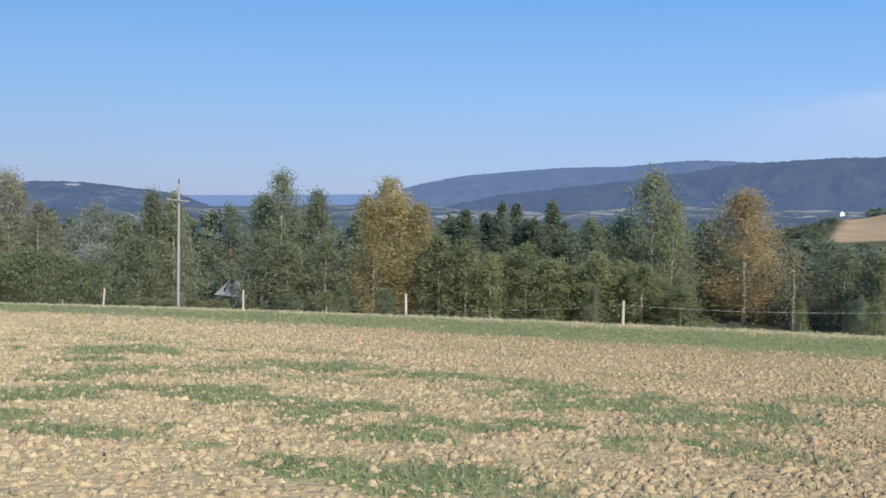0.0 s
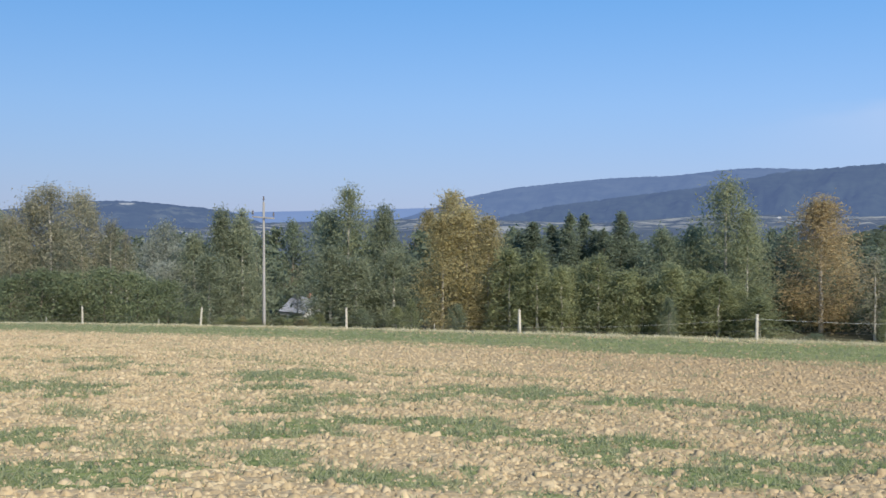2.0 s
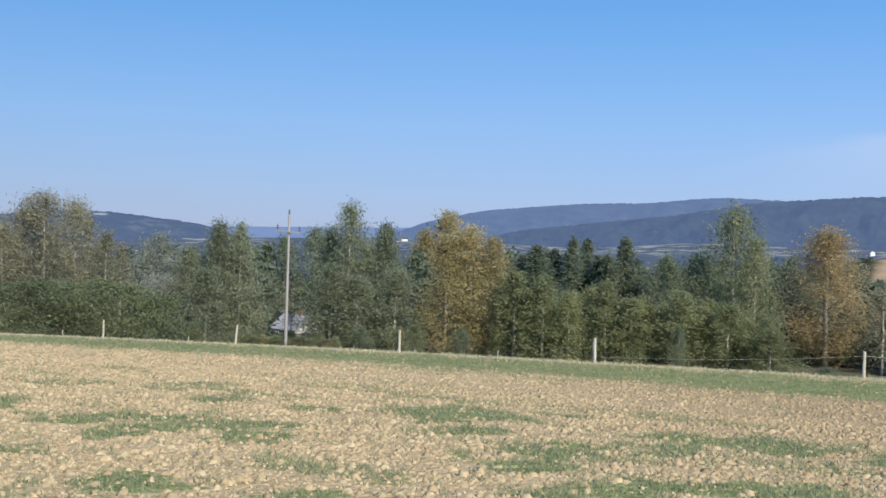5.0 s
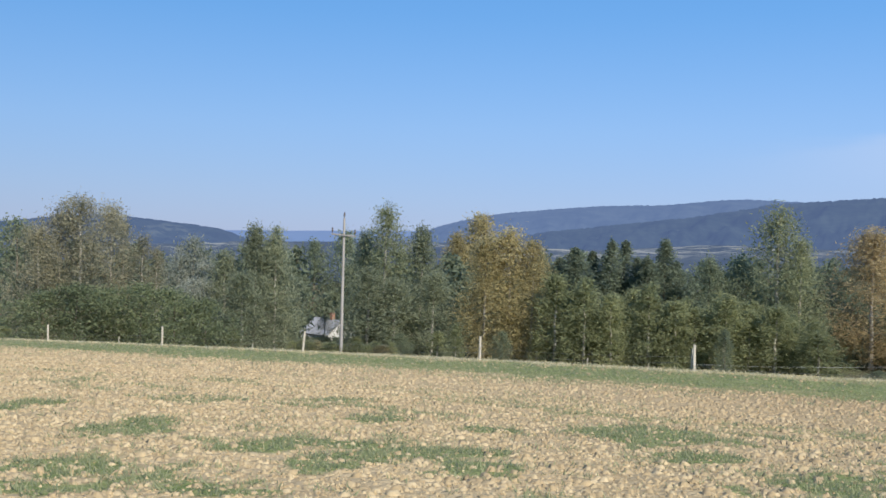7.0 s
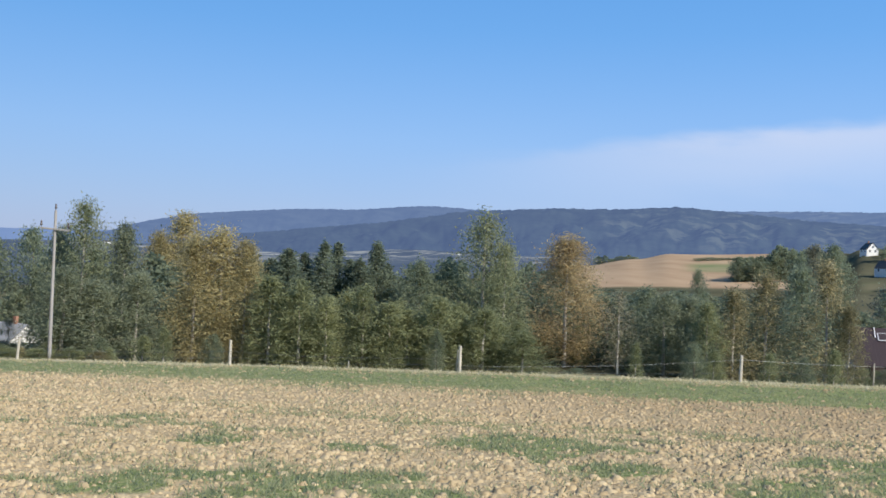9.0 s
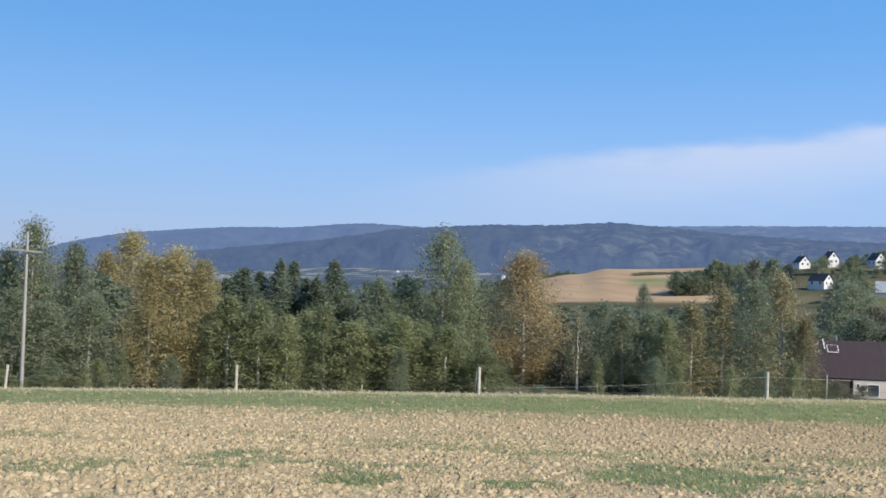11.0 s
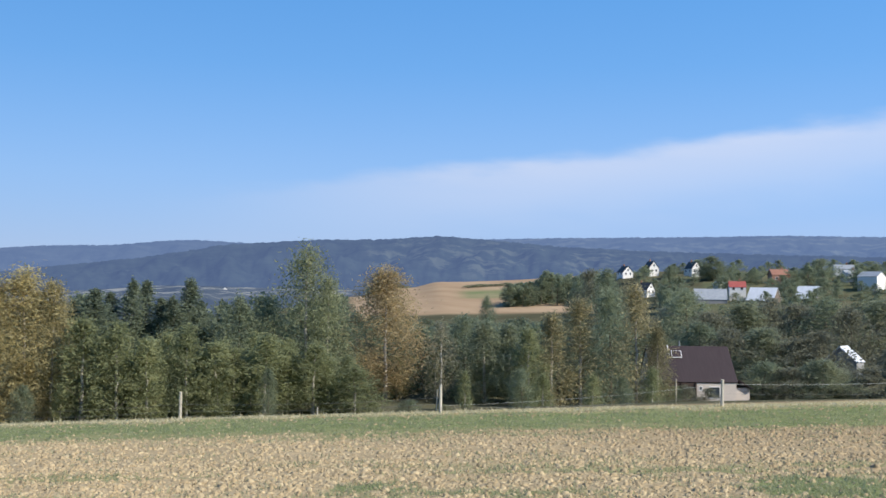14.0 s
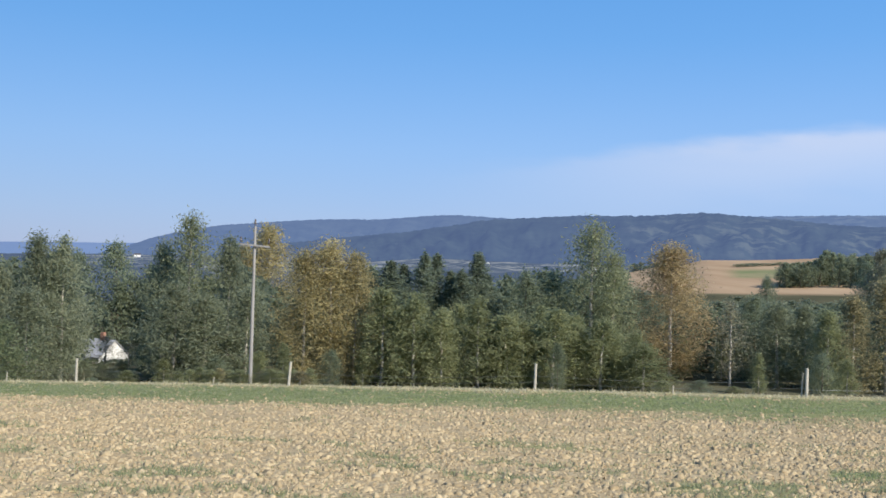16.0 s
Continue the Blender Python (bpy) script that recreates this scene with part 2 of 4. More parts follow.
BARK = make_plain("grey_bark", (0.1, 0.085, 0.065), (0.24, 0.2, 0.155), 2.5, 0.9, 0.2, relief=0.8)
BIRCH_BARK = make_plain("birch_bark", (0.28, 0.25, 0.21), (0.62, 0.58, 0.5), 2.0, 0.8, 0.2, stretch=(1, 1, 3), relief=0.4)
POST_WOOD = make_plain("weathered_post", (0.34, 0.31, 0.25), (0.56, 0.52, 0.44), 6, 0.85, 0.2, stretch=(1, 1, 0.2), relief=0.6)
POLE_WOOD = make_plain("pole_timber", (0.22, 0.212, 0.198), (0.35, 0.34, 0.32), 3, 0.85, 0.2, stretch=(3, 3, 0.2), relief=0.6)
TAPE = make_plain("fence_tape", (0.5, 0.5, 0.47), (0.68, 0.68, 0.64), 20, 0.6)
WIRE = make_plain("dull_wire", (0.16, 0.16, 0.15), (0.3, 0.3, 0.28), 20, 0.5, 0.5, 0.6)
PORCELAIN = make_plain("dark_insulator", (0.05, 0.04, 0.04), (0.12, 0.1, 0.09), 12, 0.3, 0.5)
# the third colour of each is its painted haze, given off as glow
RIDGE_NEAR = make_haze_hill("wooded_ridge_haze_glow", (0.008, 0.013, 0.012), (0.022, 0.03, 0.024), (0.054, 0.081, 0.158), 0.012)
RIDGE_FAR = make_haze_hill("far_ridge_haze_glow", (0.012, 0.017, 0.016), (0.028, 0.034, 0.03), (0.076, 0.116, 0.224), 0.008)
VALLEY = make_haze_hill("valley_floor_haze_glow", (0.01, 0.014, 0.012), (0.042, 0.046, 0.032), (0.046, 0.066, 0.12), 0.011, (0.25, 0.235, 0.175), 0.8)
HORIZON = make_haze_hill("farthest_hills_haze_glow", (0.02, 0.025, 0.03), (0.03, 0.035, 0.04), (0.115, 0.178, 0.335), 0.004)

# ---- shared building code ----
FENCE_U = np.array((0.866, -0.500))      # along the fence
FENCE_V = np.array((0.500, 0.866))       # from the field across the fence
FENCE_0 = np.array((-0.07, 37.41))


def smooth(x, lo, hi):
    k = np.clip((x - lo) / (hi - lo), 0, 1)
    return k * k * (3 - 2 * k)


def value_noise(x, y, seed=0):
    """Smooth lattice noise in 0..1 over arrays."""
    xi, yi = np.floor(x).astype(np.int64), np.floor(y).astype(np.int64)
    fx, fy = x - xi, y - yi
    fx, fy = fx * fx * (3 - 2 * fx), fy * fy * (3 - 2 * fy)

    def h(i, j):
        n = (i * 374761393 + j * 668265263 + seed * 974634777) & 0x7FFFFFFF
        n = ((n ^ (n >> 13)) * 1274126177) & 0x7FFFFFFF
        return ((n ^ (n >> 16)) & 0xFFFF) / 65535.0
    return (h(xi, yi) * (1 - fx) + h(xi + 1, yi) * fx) * (1 - fy) + (h(xi, yi + 1) * (1 - fx) + h(xi + 1, yi + 1) * fx) * fy


def fractal(x, y, seed=0, octaves=4):
    total, amp, norm = 0, 1.0, 0.0
    for o in range(octaves):
        total = total + amp * value_noise(x * 2 ** o, y * 2 ** o, seed + o)
        norm += amp
        amp *= 0.5
    return total / norm


PROFILES = {   # bearing: (distance, height) of the land beyond the woods
    -180: ((110, 2), (300, 6), (1000, 10), (4900, 30)),
    -60: ((110, -9), (300, -14), (1000, -22), (4900, -80)),
    -25: ((110, -13), (160, -16), (400, -24), (1000, -26), (1500, -36), (4900, -80)),
    10: ((110, -13), (160, -15.5), (400, -22), (1000, -26), (1263, -26), (1700, -40), (4900, -80)),
    19.3: ((110, -13), (200, -15), (420, -13.5), (587, -11.5), (690, -11.5), (800, -18), (1263, -26), (1700, -40), (4900, -80)),
    21.4: ((110, -13), (200, -15), (420, -11), (587, -6.2), (690, -4.2), (800, -12), (1700, -37), (4900, -80)),
    24.7: ((110, -13), (200, -15), (420, -9.5), (587, -1.5), (690, 2.4), (800, -6), (1700, -34), (4900, -80)),
    26.5: ((110, -13), (200, -15), (420, -8.8), (587, 1.5), (690, 6.8), (800, -2), (1700, -28), (4900, -80)),
    35: ((110, -14.5), (200, -15), (400, -8.2), (587, 4), (720, 12), (850, 9), (1700, 14), (4900, 20)),
    36.4: ((110, -14.5), (200, -15.3), (330, -9.5), (400, -6), (445, -2), (500, 7.8), (620, 13), (850, 10), (1700, 12), (4900, -40)),
    38.5: ((110, -14.5), (170, -15.5), (330, -8.5), (400, -4), (445, -0.6), (500, 9.2), (620, 13.5), (900, 11), (1700, 10), (4900, -40)),
    42: ((110, -14.5), (170, -15.5), (330, -8), (400, -3), (490, 8), (620, 14), (900, 12), (1700, 20), (4900, 30)),
    60: ((110, -13.5), (170, -14.5), (330, -6), (400, 0), (490, 9), (620, 15), (900, 13), (1700, 20), (4900, 30)),
    110: ((110, -6), (300, -4), (1000, 10), (4900, 30)),
    180: ((110, 2), (300, 6), (1000, 10), (4900, 30)),
}


def land(x, y):
    """Height of the ground at x, y (arrays or numbers)."""
    x, y = np.asarray(x, float), np.asarray(y, float)
    field = -0.0066 * x - 0.0767 * np.clip(y, -120, 400) - 1.514 + 0.00042 * x * np.clip(y, -20, 60) * smooth(y, 5, 35) * smooth(80 - np.abs(x), 0, 40)
    v = (x - FENCE_0[0]) * FENCE_V[0] + (y - FENCE_0[1]) * FENCE_V[1]
    field = field - 0.06 * np.clip(v - 0.8, 0, 60)
    bearing, dist = np.degrees(np.arctan2(x, y)), np.hypot(x, y)
    keys = sorted(PROFILES)
    rows = [np.interp(dist, *zip(*PROFILES[k])) for k in keys]
    far = np.zeros_like(dist)
    for (ka, ra), (kb, rb) in zip(zip(keys, rows), zip(keys[1:], rows[1:])):
        k = smooth(bearing, ka, kb)
        far = np.where((bearing >= ka) & (bearing <= kb), ra * (1 - k) + rb * k, far)
    return field + (far - field) * smooth(dist, 75, 125)


def ground_z(x, y):
    return float(land(np.array([x]), np.array([y]))[0])


EAST_PATCHES = (   # weedy tongues in the ploughed soil: x, y, half length, half width
    (12.8, 7.3, 0.4, 1.0), (11.7, 7.2, 0.7, 0.8), (11.6, 5.1, 0.5, 0.5), (10.9, 8.1, 0.8, 1.2), (10.7, 5.2, 0.3, 0.3), (10.1, 10.2, 0.8, 0.9), (9.3, 5.8, 0.9, 0.4), (9.0, 3.0, 0.6, 0.4),
    (8.8, 11.1, 0.6, 1.0), (8.6, 5.2, 0.5, 0.7), (8.3, 3.4, 0.6, 0.4), (7.9, 6.9, 0.4, 0.7), (6.6, 12.2, 0.8, 0.7), (6.3, 7.8, 0.8, 0.7), (6.3, 4.5, 0.9, 0.4), (5.2, 8.2, 0.4, 0.3),
    (5.1, 11.4, 0.5, 0.6), (4.5, 7.5, 0.6, 1.0), (4.5, 5.5, 0.3, 0.3), (3.9, 4.7, 0.3, 0.4), (3.9, 9.3, 0.6, 0.6), (3.9, 7.4, 0.6, 0.2), (3.8, 10.4, 0.3, 0.4),
)
WEST_PATCHES = (
    (3.0, 14.3, 0.7, 0.9), (3.1, 12.0, 0.3, 0.4), (2.9, 4.5, 0.3, 0.6), (2.8, 13.2, 0.3, 0.4), (1.7, 6.4, 0.4, 0.5), (0.5, 10.7, 0.4, 0.5), (0.4, 7.0, 0.4, 0.7), (0.2, 11.6, 0.8, 0.5),
    (0.3, 14.1, 0.4, 0.5), (-0.9, 15.1, 0.4, 0.6), (-1.0, 10.9, 0.5, 0.6), (-1.3, 12.0, 0.6, 0.4), (-1.6, 8.5, 0.5, 0.3), (-1.8, 17.5, 0.5, 0.5), (-2.1, 11.5, 0.4, 0.5), (-3.1, 9.1, 0.9, 0.9),
    (-4.0, 12.7, 0.3, 0.8), (-6.5, 14.7, 0.3, 0.9),
)


def weed_mask(x, y):
    """How weedy the field is: full along the fence, in tongues elsewhere."""
    x, y = np.asarray(x, float), np.asarray(y, float)
    u = (x - FENCE_0[0]) * FENCE_U[0] + (y - FENCE_0[1]) * FENCE_U[1]
    v = (x - FENCE_0[0]) * FENCE_V[0] + (y - FENCE_0[1]) * FENCE_V[1]
    wob = fractal(x * 1.7, y * 1.7, 5) - 0.5
    strip = smooth(v + 3.2 * (fractal(u * 0.25, v * 0.4, 3) - 0.5) + 2.6 * wob, -11.3, -5.9)
    strip = strip * (0.85 + 0.15 * smooth(fractal(u * 0.22, v * 0.9, 8), 0.38, 0.55))
    tongues = smooth(fractal(u * 0.3, v * 0.75, 11, 5) + 0.3 * wob, 0.56, 0.68) * 0.8
    tongues = tongues * smooth(v, -45, -12.0) ** 0.2 * (1 - 0.65 * smooth(v, -17, -13))
    spots = np.zeros_like(x)
    for px, py, a_, b_ in EAST_PATCHES + WEST_PATCHES:
        du, dv = (x - px) * 0.98 + (y - py) * -0.2, (x - px) * 0.2 + (y - py) * 0.98
        spots = np.maximum(spots, smooth(1.45 - np.hypot(du / (a_ + 0.15), dv / (b_ + 0.1)) + wob * 3.2, 0.0, 1.0))
    return np.clip(np.maximum.reduce([strip, tongues * 0.85, spots]), 0, 1), u, v


def mesh_from(name, verts, faces, material, smooth_shade=False):
    """One mesh from numpy arrays; all faces have the same number of corners."""
    me = bpy.data.meshes.new(name)
    n, k = faces.shape
    me.vertices.add(len(verts))
    me.vertices.foreach_set("co", np.ascontiguousarray(verts, np.float32).ravel())
    me.loops.add(n * k)
    me.loops.foreach_set("vertex_index", np.ascontiguousarray(faces, np.int32).ravel())
    me.polygons.add(n)
    me.polygons.foreach_set("loop_start", np.arange(0, n * k, k, dtype=np.int32))
    me.polygons.foreach_set("use_smooth", np.full(n, smooth_shade))
    me.materials.append(material)
    me.update(calc_edges=True)
    return me


def part(name, data, material, parent, label=""):
    """Links a mesh or bmesh as one object under a thing or a part."""
    if isinstance(data, bmesh.types.BMesh):
        me = bpy.data.meshes.new(name)
        data.to_mesh(me)
        data.free()
        me.materials.append(material)
        data = me
    ob = new(name, data)
    ob.parent = parent
    return tagged(ob, label) if label else ob


def box(bm, x0, y0, z0, x1, y1, z1, bevel=0.0):
    g = bmesh.ops.create_cube(bm, size=1)
    bmesh.ops.scale(bm, vec=(x1 - x0, y1 - y0, z1 - z0), verts=g["verts"])
    bmesh.ops.translate(bm, vec=((x0 + x1) / 2, (y0 + y1) / 2, (z0 + z1) / 2), verts=g["verts"])
    if bevel:
        bmesh.ops.bevel(bm, geom=list({e_ for v_ in g["verts"] for e_ in v_.link_edges}), offset=bevel, segments=2, affect="EDGES")
    return bm


def tube(points, radii, sides=7):
    """Vertices and quads of a tube along points."""
    pts, rad = np.array(points, float), np.array(radii, float)
    tang = np.gradient(pts, axis=0)
    tang /= np.linalg.norm(tang, axis=1)[:, None] + 1e-9
    ref = np.where(np.abs(tang[:, 2:3]) > 0.9, np.array([[1.0, 0, 0]]), np.array([[0, 0, 1.0]]))
    s1 = np.cross(tang, ref)
    s1 /= np.linalg.norm(s1, axis=1)[:, None] + 1e-9
    s2 = np.cross(tang, s1)
    ang = np.linspace(0, 2 * np.pi, sides, endpoint=False)
    ring = pts[:, None, :] + rad[:, None, None] * (np.cos(ang)[None, :, None] * s1[:, None, :] + np.sin(ang)[None, :, None] * s2[:, None, :])
    n = len(pts)
    i, j = np.meshgrid(np.arange(n - 1), np.arange(sides), indexing="ij")
    a_, b_ = i * sides + j, i * sides + (j + 1) % sides
    return ring.reshape(-1, 3), np.stack([a_, b_, b_ + sides, a_ + sides], -1).reshape(-1, 4)


def join_tubes(tubes):
    vs, fs, k = [], [], 0
    for v_, f_ in tubes:
        vs.append(v_)
        fs.append(f_ + k)
        k += len(v_)
    return np.concatenate(vs), np.concatenate(fs)


# ---- ground: one sheet to the horizon ----
def soil_z(x, y):
    """The land with the small swells of the tilled soil on it."""
    weed, u, v = weed_mask(x, y)
    near = 1 - smooth(np.hypot(x, y), 30, 60)
    swell = (1 - weed) * (1 - smooth(v, -1.5, -0.5)) * 0.06 * (fractal(x * 1.3, y * 1.3, 21, 2) - 0.5)
    return land(x, y) + near * (swell + weed * 0.03 * (fractal(x * 2.5, y * 2.5, 41, 2) - 0.3))


def build_ground():
    rings = np.concatenate([[0.004, 0.4], np.geomspace(1.5, 60, 250), np.geomspace(60.8, 4900, 120)])
    fine = np.arange(-34, 64.1, 0.35)
    coarse = np.arange(66, 325.5, 4.0)
    angles = np.radians(np.concatenate([fine, coarse]))
    R, A = np.meshgrid(rings, angles, indexing="ij")
    X, Y = R * np.sin(A), R * np.cos(A)
    weed, u, v = weed_mask(X, Y)
    Z = soil_z(X, Y)
    n, k = R.shape
    i, j = np.meshgrid(np.arange(n - 1), np.arange(k), indexing="ij")
    a_, b_ = i * k + j, i * k + (j + 1) % k
    me = mesh_from("ground", np.stack([X, Y, Z], -1).reshape(-1, 3), np.stack([a_, a_ + k, b_ + k, b_], -1).reshape(-1, 4), GROUND, True)
    bearing = np.degrees(np.arctan2(X, Y))
    wob = 4 * (fractal(X * 0.01, Y * 0.01, 61) - 0.5)
    tan_top = np.interp(bearing, (20, 24, 29, 35, 38), (690, 695, 710, 745, 760))
    stubble = smooth(bearing + wob * 0.15, 20.9, 21.4) * smooth(-bearing, -35.4, -34.8) * smooth(R, 402, 410) * smooth(tan_top - R, 0, 8)
    crop = smooth(bearing, 26.9, 28.2) * smooth(-bearing, -34, -33) * smooth(R + 5 * wob, 498, 512) * smooth(586 - R + 6 * wob, 0, 10)
    gardens = smooth(bearing, 35.8, 36.6) * smooth(R, 340, 370) * smooth(620 - R, 0, 40)
    crop = np.maximum(crop, 0.35 * gardens * smooth(fractal(bearing * 0.9, R * 0.03, 67), 0.4, 0.56))
    for key, value in (("weed", weed * (1 - smooth(v, 0.5, 3))), ("hay", np.clip(0.7 * smooth(v + 3.6 * (fractal(u * 0.9, v * 1.4, 71) - 0.5), -1.9, -0.6), 0, 1) * (1 - smooth(v, 6, 12))),
                       ("far", smooth(v, 12, 30)), ("stubble", stubble), ("crop", crop)):
        me.attributes.new(key, "FLOAT", "POINT").data.foreach_set("value", np.ascontiguousarray(value, np.float32).ravel())
    tagged(new("ground", me), "dry ploughed field with weeds falling to a wooded valley", "ground", kind="structure")


build_ground()


# ---- distant hills ----
def ridge(name, material, near_d, top_d, crest, seed, rough, label, glades=((0, 0, 0),), step=0.1, clearing=None):
    """A wooded range: slopes up from near_d to the crest at top_d; crest: (bearing, degrees above level)."""
    bear = np.arange(crest[0][0], crest[-1][0] + 0.01, step)
    top = np.interp(bear, *zip(*crest))
    top = np.convolve(np.pad(top, 20, "edge"), np.ones(15) / 15, "same")[20:-20]
    steps = np.concatenate([np.linspace(0, 1, 34), np.linspace(1.05, 1.6, 6)])
    S, B = np.meshgrid(steps, bear, indexing="ij")
    Dd = near_d + (top_d - near_d) * S
    height = top_d * np.tan(np.radians(top))[None, :]
    rise = np.where(S <= 1, S ** 0.85, 1 - (S - 1) * 0.9)
    X, Y = Dd * np.sin(np.radians(B)), Dd * np.cos(np.radians(B))
    base = -25.0 if near_d < 3000 else -90.0
    Z = base + (height - base) * rise
    Z = Z + rough * (fractal(B * 0.8, S * 4, seed, 3) - 0.5) * 5 * np.sin(np.clip(S, 0, 1) * np.pi) ** 0.7
    Z = Z + 0.55 * rough * (fractal(B * 7, S * 22, seed + 9, 3) - 0.5)
    n, q = S.shape
    i, j = np.meshgrid(np.arange(n - 1), np.arange(q - 1), indexing="ij")
    a_ = i * q + j
    me = mesh_from(name, np.stack([X, Y, Z], -1).reshape(-1, 3), np.stack([a_, a_ + q, a_ + q + 1, a_ + 1], -1).reshape(-1, 4), material, True)
    gl = np.zeros_like(S)
    for b0, s0, w in glades:
        gl = np.maximum(gl, smooth(1.3 - np.hypot((B - b0) / max(w, 0.01), (S - s0) / 0.28), 0, 0.5))
    me.attributes.new("glade", "FLOAT", "POINT").data.foreach_set("value", np.ascontiguousarray(gl, np.float32).ravel())
    bare = np.zeros_like(S)
    if clearing:
        b0, s0, wide, deep_ = clearing
        bare = smooth(1.2 - np.hypot((B - b0) / wide, (S - s0) / deep_) + 0.8 * (fractal(B * 5, S * 30, 91) - 0.5), 0, 0.4)
    me.attributes.new("bare", "FLOAT", "POINT").data.foreach_set("value", np.ascontiguousarray(bare, np.float32).ravel())
    return tagged(new(name, me), label, "hills", kind="structure")


ridge("backdrop_horizon", HORIZON, 3900, 4700, ((-179, 0.4), (-60, 0.4), (-30, 0.1), (-15, 0.22), (-9, 0.42), (-5.5, 0.45), (5, 0.9), (60, 1.2), (120, 1.5), (179, 0.4)), 3, 5, "hills along the far horizon with pale blue haze painted as glow", step=0.6)
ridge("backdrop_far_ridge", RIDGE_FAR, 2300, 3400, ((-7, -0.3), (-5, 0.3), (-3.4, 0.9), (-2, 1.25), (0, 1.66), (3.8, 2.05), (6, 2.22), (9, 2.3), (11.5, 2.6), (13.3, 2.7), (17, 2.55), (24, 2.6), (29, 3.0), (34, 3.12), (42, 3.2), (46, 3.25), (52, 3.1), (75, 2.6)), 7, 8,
      "wooded ridge with scattered fields and blue haze painted as glow", ((40, 0.6, 6), (48, 0.7, 5), (33, 0.8, 3)))
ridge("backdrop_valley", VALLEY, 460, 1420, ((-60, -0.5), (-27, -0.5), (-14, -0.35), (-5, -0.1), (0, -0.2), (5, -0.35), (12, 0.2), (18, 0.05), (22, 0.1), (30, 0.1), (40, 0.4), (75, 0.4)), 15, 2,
      "valley floor with pale fields and hedges, haze painted as glow", step=0.2, glades=((0, 0.75, 3), (5, 0.8, 3), (9, 0.85, 3), (13, 0.85, 4), (18, 0.85, 4), (-5, 0.8, 3), (-16, 0.7, 4)))
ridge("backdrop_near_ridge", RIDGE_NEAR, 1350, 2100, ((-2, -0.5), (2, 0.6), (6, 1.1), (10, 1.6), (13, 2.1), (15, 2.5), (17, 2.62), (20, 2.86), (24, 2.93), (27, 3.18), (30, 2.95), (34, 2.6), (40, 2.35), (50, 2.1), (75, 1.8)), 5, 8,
      "dark wooded ridge across the valley with blue haze painted as glow", ((25, 0.7, 2.2), (28.5, 0.6, 2.6), (31, 0.7, 2.2), (37, 0.65, 4)))
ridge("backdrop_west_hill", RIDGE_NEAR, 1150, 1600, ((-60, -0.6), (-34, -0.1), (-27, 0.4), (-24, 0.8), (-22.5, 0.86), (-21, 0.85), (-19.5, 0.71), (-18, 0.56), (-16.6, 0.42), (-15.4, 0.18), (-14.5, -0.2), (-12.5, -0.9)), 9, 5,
      "dark wooded hill with a pale clearing, haze painted as glow", ((-18.5, 0.5, 1.5), (-22, 0.6, 1)), clearing=(-21.5, 0.86, 0.62, 0.06))

# ==== things ====


# ---- trees ----
def crown_profile(kind, k):
    """Relative crown radius at height k (0 foot of crown, 1 tip)."""
    if kind == "spruce":
        return (1 - k) ** 0.72
    if kind in ("birch", "aspen", "amber", "orange", "yellow", "thin", "pale"):
        blunt = {"orange": 0.55, "amber": 0.72, "aspen": 0.75}.get(kind, 0.8)
        return np.minimum(1, 0.5 + 1.7 * k) * np.clip((1 - k) / 0.68, 0.03, 1) ** blunt
    if kind == "sapling":
        return np.clip(1 - k, 0, 1) ** 0.6 * np.minimum(1, 0.55 + 2 * k)
    return np.sin(np.clip(k * 0.92 + 0.08, 0, 1) ** 0.8 * np.pi) ** 0.55


